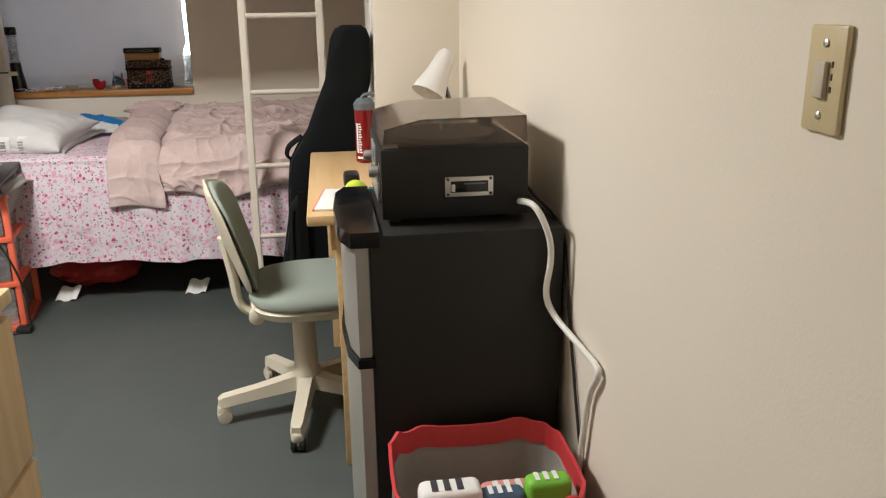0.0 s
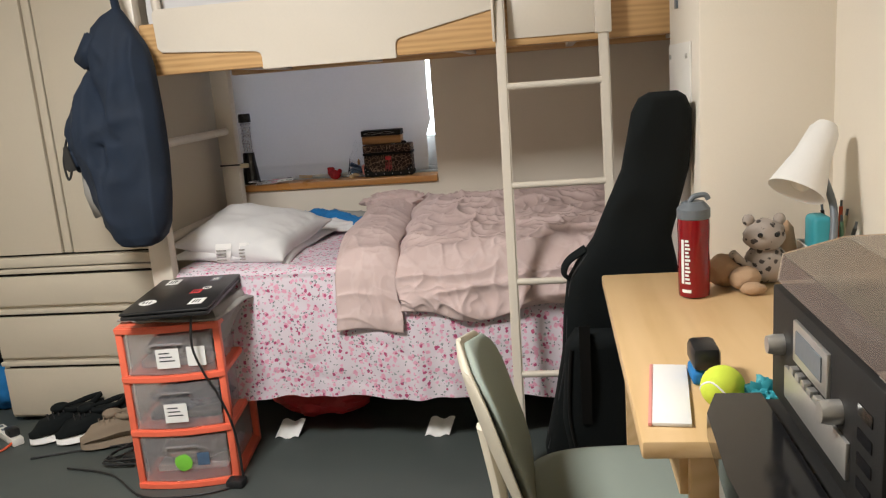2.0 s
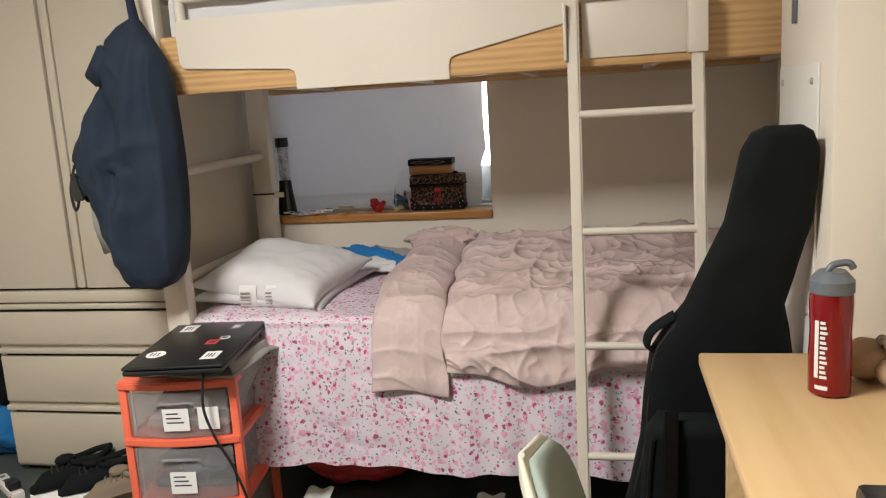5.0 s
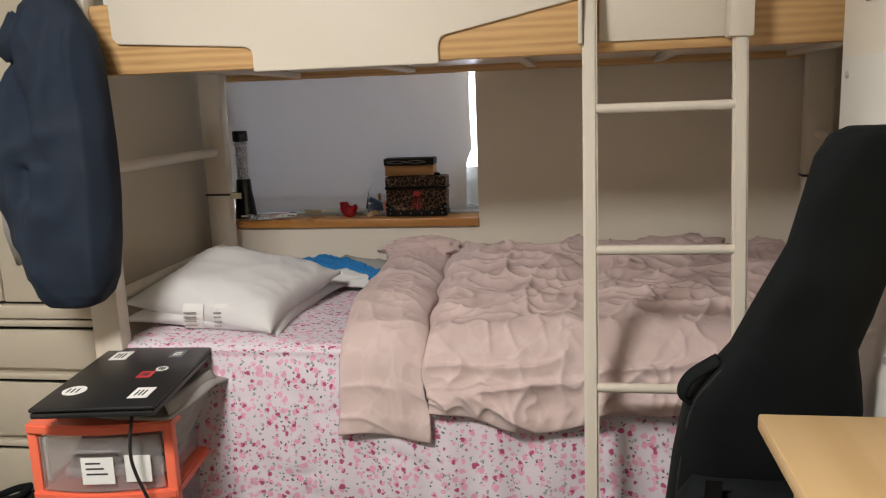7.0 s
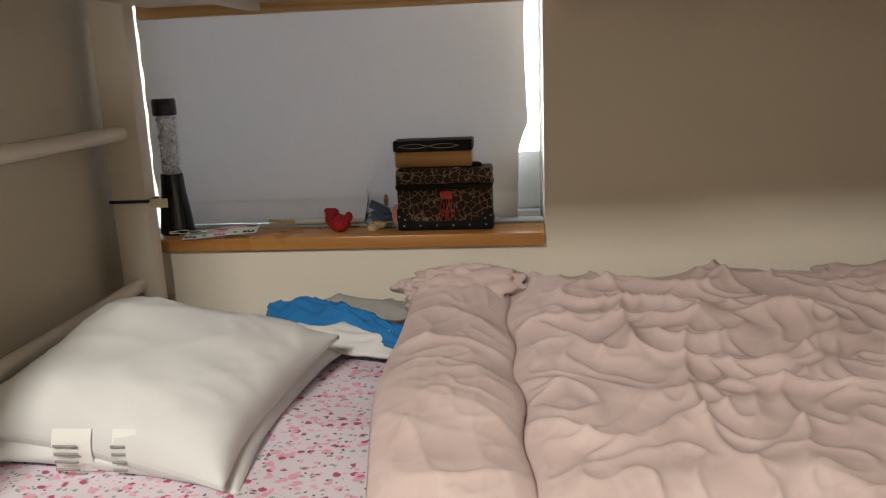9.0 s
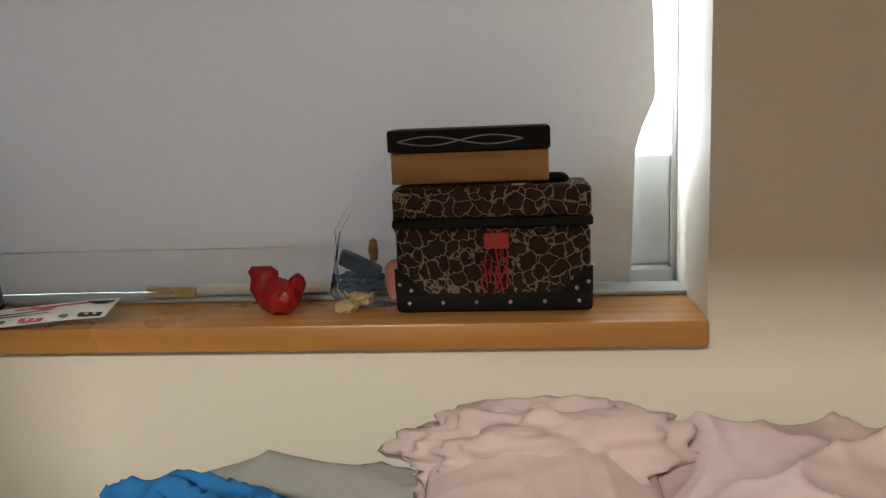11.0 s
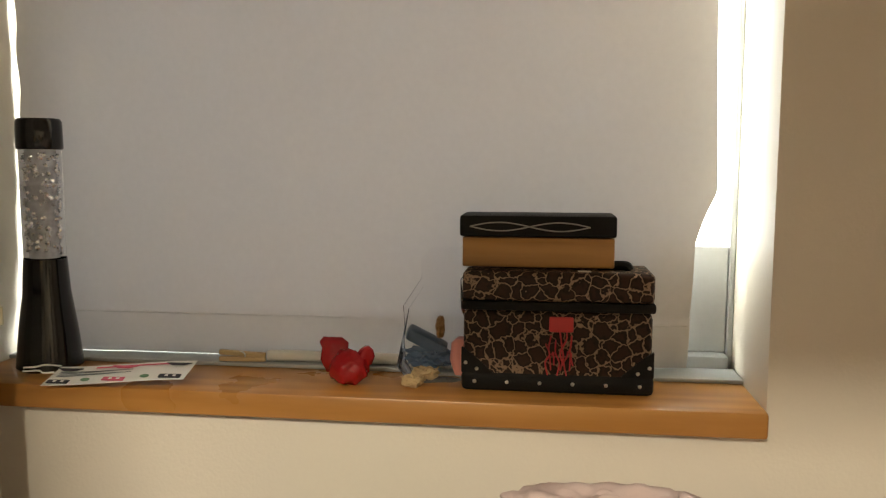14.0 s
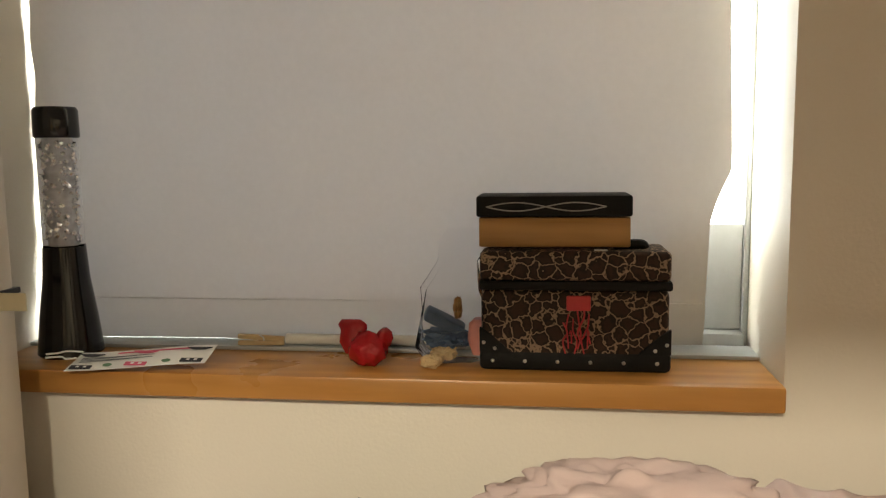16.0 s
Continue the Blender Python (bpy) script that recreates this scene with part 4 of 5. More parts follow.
for i in range(len(prof) - 1):
    for k in range(4):
        t = k / 4
        z, a, b, th = [p + (q - p) * t for p, q in zip(prof[i], prof[i + 1])]
        cy = 3.775 - (z - FLOOR) * 0.27
        r = ring((a + b) / 2, cy, z, (b - a) / 2, th, 48, 3.2)
        rings.append([(x, y + (0.010 * wrinkle(x * 1.0, zz * 0.5, 7, 2) + 0.006 * noise.noise((x * 8, zz * 5, 1))) * (-1 if y < cy else 0), zz) for x, y, zz in r])
part("body", loft(rings), BAGCLOTH, gb)
part("carry_handle", tube([(-0.020, 3.57, 0.735), (-0.052, 3.56, 0.760), (-0.040, 3.55, 0.80), (0.010, 3.55, 0.835)], 0.014, flat=0.45), BAGCLOTH, gb)
part("pocket", loft([ring(0.06, 3.68 - (z - 0.12) * 0.27, z, rx, 0.05, 32, 4) for z, rx in ((0.12, 0.05), (0.14, 0.115), (0.30, 0.135), (0.55, 0.12), (0.60, 0.09))]), BAGCLOTH, gb)
for s in (-1, 1):
    part("piping", tube([(0.06 + s * rx * 0.86, 3.650 - (z - 0.12) * 0.27 - 0.012, z) for z, rx in ((0.14, 0.10), (0.30, 0.130), (0.45, 0.128), (0.55, 0.118))], 0.006), BLACKTRIM, gb)
part("strap", sheet(lambda u, v: (-0.020 + 0.030 * u, 3.625 - (0.30 + 0.33 * v - 0.12) * 0.27 - 0.012 * math.sin(v * 3.1), 0.30 + 0.33 * v), 3, 14, 0.003), BLACKTRIM, gb, "black webbing strap")
part("zip", tube([(p[1] + 0.012, 3.775 - (p[0] - FLOOR) * 0.27 - p[3] * 0.6, p[0]) for p in prof[2:-1]], 0.004), BLACK, gb)

# ---- desk ----
dk = thing("desk", (0.32, 2.9, FLOOR), "pale wood laminate desk against the wall", "desk")
part("top", box(0.042, 2.435, 0.772, 0.598, 3.385, 0.80, 0.005), DESKWOOD, dk)
part("side_panel", box(0.112, 2.46, FLOOR, 0.58, 2.485, 0.772, 0.003), DESKWOOD, dk)
part("side_panel", box(0.088, 3.31, FLOOR, 0.58, 3.335, 0.772, 0.003), DESKWOOD, dk)
part("back_panel", box(0.55, 2.485, 0.30, 0.57, 3.31, 0.772, 0.002), DESKWOOD, dk)
part("apron", box(0.10, 2.485, 0.69, 0.12, 3.31, 0.772, 0.002), DESKWOOD, dk)

# bottle
bt = thing("water_bottle", (0.235, 3.165, 0.80), "red plastic water bottle with grey spout lid", "water bottle")
part("body", spin([(0.028, 0.0), (0.034, 0.004), (0.035, 0.06), (0.033, 0.11), (0.035, 0.16), (0.034, 0.178)], (0.235, 3.165, 0.80), 32), REDPLASTIC, bt)
part("lid", spin([(0.034, 0.178), (0.036, 0.18), (0.036, 0.20), (0.026, 0.212), (0.022, 0.216)], (0.235, 3.165, 0.80), 32), GREYPLASTIC, bt)
part("spout", tube([(0.225, 3.16, 1.012), (0.235, 3.16, 1.026), (0.258, 3.158, 1.03), (0.266, 3.158, 1.02)], 0.006), GREYPLASTIC, bt)


def curved_label(a0, a1, z0, z1, r=0.0362):
    return sheet(lambda u, v: (0.235 + r * math.cos(a0 + (a1 - a0) * u), 3.165 + r * math.sin(a0 + (a1 - a0) * u), z0 + (z1 - z0) * v), 6, 2, 0.0004)


part("label", curved_label(-2.55, -2.35, 0.835, 0.935), PAPER, bt, "white printed strip")
for k in range(12):
    part("print", curved_label(-2.28, -1.95 - 0.05 * (k % 3), 0.835 + k * 0.0086, 0.840 + k * 0.0086), PAPER, bt)
part("print", curved_label(-2.5, -1.9, 0.815, 0.822), PAPER, bt)

# plush toys
pt = thing("plush_toy", (0.405, 3.25, 0.80), "spotted grey plush leopard sitting on the desk", "plush toy")
part("body", blob((0.41, 3.255, 0.845), 0.05, (1, 0.8, 0.95), 0.08, 4, 2), PLUSHGREY, pt)
hd = part("head", blob((0.405, 3.245, 0.915), 0.042, (1.1, 0.9, 0.9), 0.08, 4, 1), PLUSHGREY, pt)
for s in (-1, 1):
    part("ear", blob((0.405 + s * 0.034, 3.25, 0.95), 0.014, rough=0.05, sub=2), PLUSHGREY, hd)
    part("eye", blob((0.405 + s * 0.018, 3.207, 0.922), 0.006, rough=0, sub=2), GLOSSBLACK, hd)
part("tail", tube([(0.38, 3.24, 0.84), (0.35, 3.215, 0.86), (0.325, 3.20, 0.885)], 0.010), PLUSHGREY, pt)
pb = thing("plush_toy", (0.315, 3.22, 0.80), "tan plush animal lying beside the bottle", "plush toy")
part("body", blob((0.315, 3.235, 0.838), 0.044, (1.0, 0.9, 0.85), 0.08, 4, 3), PLUSHTAN, pb)
part("head", blob((0.35, 3.19, 0.828), 0.032, (1.1, 0.9, 0.85), 0.08, 4, 5), PLUSHTAN, pb)
part("paw", blob((0.36, 3.15, 0.815), 0.018, (1.5, 0.9, 0.8), 0.1, 4, 6), PLUSHTAN, pb)
solo("wood_figure", spin([(0.032, 0), (0.034, 0.01), (0.026, 0.07), (0.018, 0.12), (0.006, 0.135)], (0.465, 3.30, 0.80), 20), PLUSHTAN, "tan rounded figure on the desk", "ornament")

# pen box
pbx = thing("pen_box", (0.545, 3.26, 0.80), "white open box holding pens and a teal case", "pen box")
bx = box(0.495, 3.20, 0.80, 0.595, 3.204, 0.885)
for c in ((0.495, 3.316, 0.595, 3.32), (0.495, 3.204, 0.499, 3.316), (0.591, 3.204, 0.595, 3.316)):
    box(c[0], c[1], 0.80, c[2], c[3], 0.885, bm=bx)
box(0.499, 3.204, 0.80, 0.591, 3.316, 0.804, bm=bx)
part("box", bx, PAPER, pbx, smooth=False)
solo("teal_case", box(0.502, 3.215, 0.806, 0.545, 3.285, 0.955, 0.012, 3), TEAL, "teal blue plastic case standing in the pen box", "case")
for i, (x, y, tx, ty, m) in enumerate(((0.565, 3.23, 0.585, 3.20, BLACK), (0.575, 3.25, 0.570, 3.24, GREENINK), (0.57, 3.27, 0.59, 3.27, TAPE), (0.56, 3.29, 0.55, 3.31, BLACK), (0.58, 3.29, 0.588, 3.30, CORDORANGE))):
    pn = thing("pen", (x, y, 0.806), "slim pen standing in the white box", "pen", "pens in the box")
    part("barrel", tube([(x, y, 0.806), (tx, ty, 0.93 + 0.008 * i)], 0.0045, 8, 0), m, pn)
    part("tip", tube([(tx, ty, 0.93 + 0.008 * i), (tx + (tx - x) * 0.1, ty + (ty - y) * 0.1, 0.945 + 0.008 * i)], 0.003, 8, 0), GREYPLASTIC, pn)

# desk lamp
dl = thing("desk_lamp", (0.50, 3.12, 0.80), "white metal desk lamp with a cone shade", "desk lamp")
part("base", spin([(0.07, 0), (0.072, 0.01), (0.06, 0.02), (0.02, 0.026)], (0.50, 3.12, 0.80), 32), WHITEMETAL, dl)
part("arm", tube([(0.50, 3.12, 0.82), (0.515, 3.13, 0.90), (0.53, 3.17, 0.98), (0.515, 3.195, 1.05)], 0.008), GREYPLASTIC, dl)
shade = bmesh.new()
n = 32
prf = [(0.062, 0.0), (0.061, 0.005), (0.040, 0.085), (0.032, 0.15), (0.022, 0.168), (0.008, 0.172), (0.006, 0.165), (0.028, 0.145), (0.037, 0.083), (0.058, 0.004)]
rg = [[shade.verts.new((r * math.cos(6.28318 * i / n), r * math.sin(6.28318 * i / n), z)) for i in range(n)] for r, z in prf]
for a, c in zip(rg, rg[1:] + rg[:1]):
    for i in range(n):
        shade.faces.new((a[i], a[(i + 1) % n], c[(i + 1) % n], c[i]))
mm = look((0.457, 3.19, 1.02), (0.457 - 0.08, 3.19 - 0.055, 1.02 - 0.14))
shade.transform(mm)
bmesh.ops.recalc_face_normals(shade, faces=shade.faces[:])
part("shade", shade, WHITEMETAL, dl)
part("bulb", blob(mm @ Vector((0, 0, 0.035)), 0.026, (1, 1, 1.2), 0, sub=3), WHITEPLASTIC, dl)

# small things at the desk's near end
nb = new("notepad")
nb.matrix_world = pose(0.105, 2.60, 0.801, 0, 0, -7)
ORIGIN[nb] = Vector((0, 0, 0))
tagged(nb, "white notepad with pink edge lying on the desk", "notepad")
part("page_block", box(-0.028, -0.12, 0, 0.028, 0.12, 0.006, 0.001), PAPER, nb)
part("cover_edge", box(-0.034, -0.121, 0, -0.0285, 0.121, 0.0055, 0.0005), SALMON, nb)
tb = thing("tennis_ball", (0.175, 2.55, 0.80), "bright yellow-green tennis ball on the desk", "ball")
part("felt", blob((0.175, 2.55, 0.833), 0.033, rough=0.0), LIME, tb)
part("seam", tube([(0.175 + 0.0325 * math.cos(a) * math.cos(0.5 * math.sin(2 * a)), 2.55 + 0.0325 * math.sin(a) * math.cos(0.5 * math.sin(2 * a)), 0.833 + 0.0325 * math.sin(0.5 * math.sin(2 * a))) for a in [0.2618 * k for k in range(25)]], 0.0016, 6, 2), PAPER, tb)
# watch charger: black head on a blue base
hc = thing("stapler", (0.165, 2.66, 0.80), "black and blue plastic watch charger on the desk", "stapler")
part("head", box(0.145, 2.63, 0.825, 0.19, 2.70, 0.865, 0.01), BLACK, hc)
part("base", box(0.145, 2.635, 0.80, 0.185, 2.695, 0.825, 0.006), BLUE, hc)
solo("crumpled_wrapper", blob((0.235, 2.53, 0.825), 0.028, (1.2, 1, 0.9), 0.5, 5, 3), TEAL, "crumpled pale teal wrapper on the desk", "wrapper")

# ---- swivel chair ----
ch = new("swivel_chair")
ch.matrix_world = pose(0.0, 2.84, FLOOR, 0, 0, 4)
ORIGIN[ch] = Vector((0, 0, 0))
tagged(ch, "cream plastic swivel chair with sage green upholstery", "office chair")
for k in range(5):
    a = radians(188 + 72 * k)
    c, s = math.cos(a), math.sin(a)
    leg = part("leg", loft([[(c * d - s * w * q, s * d + c * w * q, z + h * p) for q, p in ((-1, -1), (1, -1), (0.8, 1), (-0.8, 1))] for d, w, z, h in ((0.03, 0.028, 0.105, 0.024), (0.16, 0.024, 0.088, 0.018), (0.27, 0.022, 0.075, 0.016), (0.285, 0.015, 0.07, 0.012))]), CREAMPLASTIC, ch)
    cs = part("caster", box(c * 0.27 - 0.02, s * 0.27 - 0.02, 0.03, c * 0.27 + 0.02, s * 0.27 + 0.02, 0.066, 0.012, 3), CREAMPLASTIC, leg)
    for q in (-1, 1):
        part("wheel", spin([(0.010, -0.008), (0.022, -0.007), (0.0225, 0.006), (0.012, 0.009)], (c * 0.27 - s * 0.013 * q, s * 0.27 + c * 0.013 * q, 0.0228), 18, pose(0, 0, 0, 90, 0, math.degrees(a))), BLACK if k % 2 else CREAMPLASTIC, leg)
part("column", spin([(0.05, 0.08), (0.045, 0.14), (0.038, 0.15), (0.036, 0.33), (0.022, 0.34), (0.022, 0.37)], (0, 0, 0), 28), CREAMPLASTIC, ch)
part("mechanism", box(-0.10, -0.05, 0.345, 0.10, 0.05, 0.375, 0.008), BLACK, ch)
part("seat_shell", loft([ring(0.05, 0, z, rx, ry, 40, 3.2) for z, rx, ry in ((0.365, 0.13, 0.13), (0.375, 0.195, 0.19), (0.40, 0.208, 0.205), (0.408, 0.20, 0.20))]), CREAMPLASTIC, ch)
part("seat", loft([ring(0.05, 0, z, rx, ry, 40, 3.0) for z, rx, ry in ((0.402, 0.20, 0.198), (0.42, 0.212, 0.21), (0.445, 0.205, 0.20), (0.458, 0.17, 0.165), (0.463, 0.10, 0.10))]), SAGE, ch, "sage green woven seat cushion")
part("back_bar", tube([(-0.05, 0, 0.36), (-0.14, 0, 0.35), (-0.19, 0, 0.385), (-0.205, 0, 0.48), (-0.225, 0, 0.60)], 0.028, 12, flat=0.55), CREAMPLASTIC, ch)
part("knob", spin([(0.022, -0.02), (0.026, -0.01), (0.026, 0.015), (0.018, 0.02)], (-0.14, -0.05, 0.355), 20, pose(0, 0, 0, 90, 0, 0)), CREAMPLASTIC, ch)


def back_pad(x_off, thick, grow):
    """A dished pad, narrower towards its foot, between a back and a front skin."""
    rs = []
    n, m = 28, 15
    for j in range(m + 1):
        z = j / m
        cap = (1 - abs(2 * z - 1) ** 4.0) ** 0.42 if 0 < j < m else 0.06
        w = (0.150 + 0.028 * math.sin(min(1, z * 1.2) * 1.57) + grow) * cap
        zz = 0.435 - grow + (0.335 + 2 * grow) * z
        cx = -0.135 - 0.105 * z ** 1.25 - 0.012 * math.sin(z * 3.14) + x_off
        t = thick * (0.35 + 0.65 * cap)
        rs.append([(cx + t * 0.5 * math.sin(a) + 0.035 * (math.cos(a) * w / 0.18) ** 2, w * math.cos(a), zz) for a in [6.28318 * k / n for k in range(n)]])
    return loft(rs)


part("backrest_shell", back_pad(-0.022, 0.026, 0.008), CREAMPLASTIC, ch, "cream plastic backrest shell")
part("backrest", back_pad(-0.004, 0.036, 0.0), SAGE, ch, "sage green woven backrest pad")

# ---- fridge ----
fr = thing("mini_fridge", (0.36, 2.2, FLOOR), "black two-door mini fridge with silver doors", "fridge")
part("body", box(0.178, 1.985, FLOOR + 0.02, 0.588, 2.425, 0.868, 0.006), BLACKVINYL, fr)
for y in (2.02, 2.39):
    for x in (0.21, 0.55):
        part("foot", spin([(0.015, 0), (0.015, 0.022)], (x, y, FLOOR), 12), BLACK, fr)
for nm, z0, z1 in (("freezer_door", 0.60, 0.842), ("fridge_door", FLOOR + 0.03, 0.575)):
    dd = part(nm, loft([[(x, y, z) for x, y in ((0.176, 1.987), (0.150, 1.987), (0.133, 2.05), (0.124, 2.2), (0.133, 2.36), (0.150, 2.423), (0.176, 2.423))] for z in (z0, z1)]), FRIDGESILVER, fr, "silver curved door")
    part("gasket", box(0.1755, 1.99, z0 + 0.004, 0.1782, 2.42, z1 - 0.004), GREYPLASTIC, dd)
part("top_cap", loft([[(x, y, z) for x, y in ((0.20, 1.984), (0.140, 1.984), (0.118, 2.05), (0.110, 2.2), (0.118, 2.36), (0.140, 2.424), (0.20, 2.424))] for z in (0.843, 0.876)]), GLOSSBLACK, fr)
part("handle_band", loft([[(x, y, z) for x, y in ((0.182, 1.98), (0.146, 1.98), (0.126, 2.05), (0.117, 2.2), (0.126, 2.36), (0.146, 2.424), (0.182, 2.424))] for z in (0.577, 0.598)]), GLOSSBLACK, fr)

# ---- turntable ----
tt = thing("record_player", (0.365, 2.235, 0.872), "black wood-cased record player with smoked lid", "record player")
X0, X1, Y0, Y1 = 0.212, 0.525, 2.052, 2.415
part("case", box(X0, Y0, 0.882, X1, Y1, 1.03, 0.003), BLACKVINYL, tt)
for x in (X0 + 0.03, X1 - 0.03):
    for y in (Y0 + 0.03, Y1 - 0.03):
        part("foot", spin([(0.014, 0), (0.014, 0.011)], (x, y, 0.872), 12), BLACK, tt)
part("platter", spin([(0.12, 0), (0.122, 0.004), (0.12, 0.012)], (0.36, 2.21, 1.031), 40), GREYPLASTIC, tt)
part("spindle", spin([(0.003, 0), (0.003, 0.02)], (0.36, 2.21, 1.042), 10), STEEL, tt)
part("tonearm", tube([(0.48, 2.36, 1.06), (0.40, 2.35, 1.06), (0.33, 2.32, 1.055)], 0.005), STEEL, tt)
part("arm_base", spin([(0.02, 0), (0.02, 0.025), (0.012, 0.03)], (0.49, 2.36, 1.031), 18), BLACK, tt)
lidp = [(X0 + 0.004, 1.036), (X0 + 0.010, 1.071), (X0 + 0.085, 1.090), (X1 - 0.006, 1.093), (X1 - 0.002, 1.036)]
lid = slab(lidp, Y0 + 0.004, Y1 - 0.004)
bmesh.ops.delete(lid, geom=[f for f in lid.faces if f.normal.z < -0.9], context="FACES")
bmesh.ops.solidify(lid, geom=lid.faces[:], thickness=0.003)
part("lid", lid, SMOKE, tt, "smoked transparent acrylic lid", smooth=False)
part("hinge", box(0.22, Y0 + 0.02, 1.0305, 0.25, Y0 + 0.035, 1.036), STEEL, tt)
tp = part("cassette_slot", box(0.345, Y0 - 0.004, 0.927, 0.448, Y0 + 0.001, 0.969, 0.001), STEEL, tt, "silver framed cassette slot")
part("slot", box(0.357, Y0 - 0.0055, 0.936, 0.437, Y0 - 0.0041, 0.960, 0.0005), GLOSSBLACK, tp)
part("button", box(0.358, Y0 - 0.008, 0.938, 0.366, Y0 - 0.0056, 0.954, 0.001), STEEL, tp)
part("print", box(0.385, Y0 - 0.0061, 0.953, 0.432, Y0 - 0.0056, 0.956), GREYPLASTIC, tp)
for x in (0.351, 0.442):
    for z in (0.932, 0.964):
        part("screw", spin([(0.003, 0), (0.003, 0.002)], (x, Y0 - 0.004, z), 8, pose(0, 0, 0, 90, 0, 0)), BLACK, tp)
part("display", box(X0 - 0.004, 2.19, 0.965, X0 + 0.001, 2.31, 1.015, 0.001), STEEL, tt)
part("display_window", box(X0 - 0.0055, 2.205, 0.978, X0 - 0.0041, 2.295, 1.006), GREYPLASTIC, tt)
part("control_strip", box(X0 - 0.004, 2.13, 0.905, X0 + 0.001, 2.345, 0.945, 0.001), STEEL, tt)
for y in (2.16, 2.365):
    part("knob", spin([(0.013, 0), (0.013, 0.012), (0.011, 0.02)], (X0, y, 0.965), 20, pose(0, 0, 0, 0, -90, 0)), STEEL, tt)
for k in range(6):
    part("button", box(X0 - 0.008, 2.185 + k * 0.022, 0.950, X0 + 0.001, 2.199 + k * 0.022, 0.958, 0.001), STEEL, tt)
for k in range(4):
    part("speaker_slot", box(X0 - 0.0012, 2.075, 0.91 + k * 0.025, X0 + 0.001, 2.11, 0.922 + k * 0.025), GLOSSBLACK, tt)

solo("power_cable", tube([(0.50, 2.10, 0.90), (0.515, 2.00, 0.918), (0.530, 1.968, 0.90), (0.549, 1.962, 0.85), (0.553, 1.962, 0.80), (0.545, 1.962, 0.73), (0.560, 1.945, 0.685), (0.586, 1.85, 0.655), (0.588, 1.755, 0.655), (0.588, 1.745, 0.635), (0.588, 1.785, 0.578), (0.587, 1.812, 0.466), (0.587, 1.84, 0.30), (0.587, 1.86, 0.12), (0.570, 1.885, 0.058)], 0.007, 10), WHITEPLASTIC, "thick white power cord hanging down the wall", "cable")
solo("power_cable", tube([(0.53, 2.30, 0.95), (0.565, 2.18, 0.90), (0.593, 2.03, 0.85), (0.594, 1.97, 0.72), (0.594, 1.90, 0.55), (0.594, 1.80, 0.30), (0.594, 1.76, 0.06)], 0.0035, 8), BLACK, "thin black cord running behind the fridge", "cable")

# ---- shopping bag on the floor ----
sb = thing("shopping_bag", (0.38, 1.77, FLOOR), "red and grey woven shopping bag full of packets", "bag")


def bag_wall(u, v):
    a = 6.28318 * u
    c, s = math.cos(a), math.sin(a)
    x = math.copysign(abs(c) ** 0.45, c) * (0.165 + 0.018 * v)
    y = math.copysign(abs(s) ** 0.45, s) * (0.13 + 0.03 * v)
    top = 0.40 + 0.014 * noise.noise((c * 2.4, s * 2.4, 0))
    return (0.375 + x + 0.008 * noise.noise((c * 3, s * 3, v * 3)), 1.785 + y, FLOOR + top * v)


part("side", sheet(lambda u, v: bag_wall(u, v * 0.9), 72, 16, 0.004), GREYCLOTH, sb, "grey woven plastic side")
part("rim", sheet(lambda u, v: tuple(Vector(bag_wall(u, 0.88 + 0.12 * v)) + Vector((0, 0, 0.004 * math.sin(u * 70)))), 72, 4, 0.007), REDCLOTH, sb, "red bound rim")
part("stripe", sheet(lambda u, v: tuple(Vector((0.375, 1.785, 0)) + (Vector(bag_wall(u, 0.3 + 0.2 * v)) - Vector((0.375, 1.785, 0))) * 1.012), 72, 4, 0.002), REDCLOTH, sb)
part("bottom", box(0.225, 1.665, FLOOR, 0.53, 1.90, FLOOR + 0.005), GREYCLOTH, sb)
for x, y, z, r, m, nm in ((0.30, 1.72, 0.40, 0.06, PAPER, "white packet"), (0.40, 1.72, 0.38, 0.045, SLATEBLUE, "blue packet"), (0.49, 1.72, 0.40, 0.045, GREENPLASTIC, "green packet"), (0.44, 1.82, 0.32, 0.06, SALMON, "pink packet")):
    pk = thing("packet", (x, y, FLOOR + 0.006), "crumpled printed %s inside the shopping bag" % nm, "packet", "packets in the bag")
    part("wrapper", box(x - r, y - r * 0.5, FLOOR + 0.006, x + r, y + r * 0.5, z + 0.05, 0.015, 3), m, pk)
    for k in range(3):
        part("print", box(x - r * 0.6 + k * r * 0.4, y - r * 0.3, z + 0.0505, x - r * 0.4 + k * r * 0.4, y + r * 0.3, z + 0.0515), INK if m is PAPER else PAPER, pk)

# ---- dresser by the entrance ----
ds = thing("dresser", (-0.70, 1.3, FLOOR), "pale maple dresser with flat drawers by the entrance", "dresser")
part("body", box(-0.95, 0.82, FLOOR, -0.432, 1.73, 0.86, 0.004), MAPLE, ds)
part("top", box(-0.96, 0.81, 0.86, -0.415, 1.735, 0.885, 0.004), MAPLE, ds)
for z0, z1 in ((0.10, 0.335), (0.345, 0.585), (0.595, 0.845)):
    part("drawer", box(-0.433, 0.84, z0, -0.414, 1.715, z1, 0.004), MAPLE, ds)

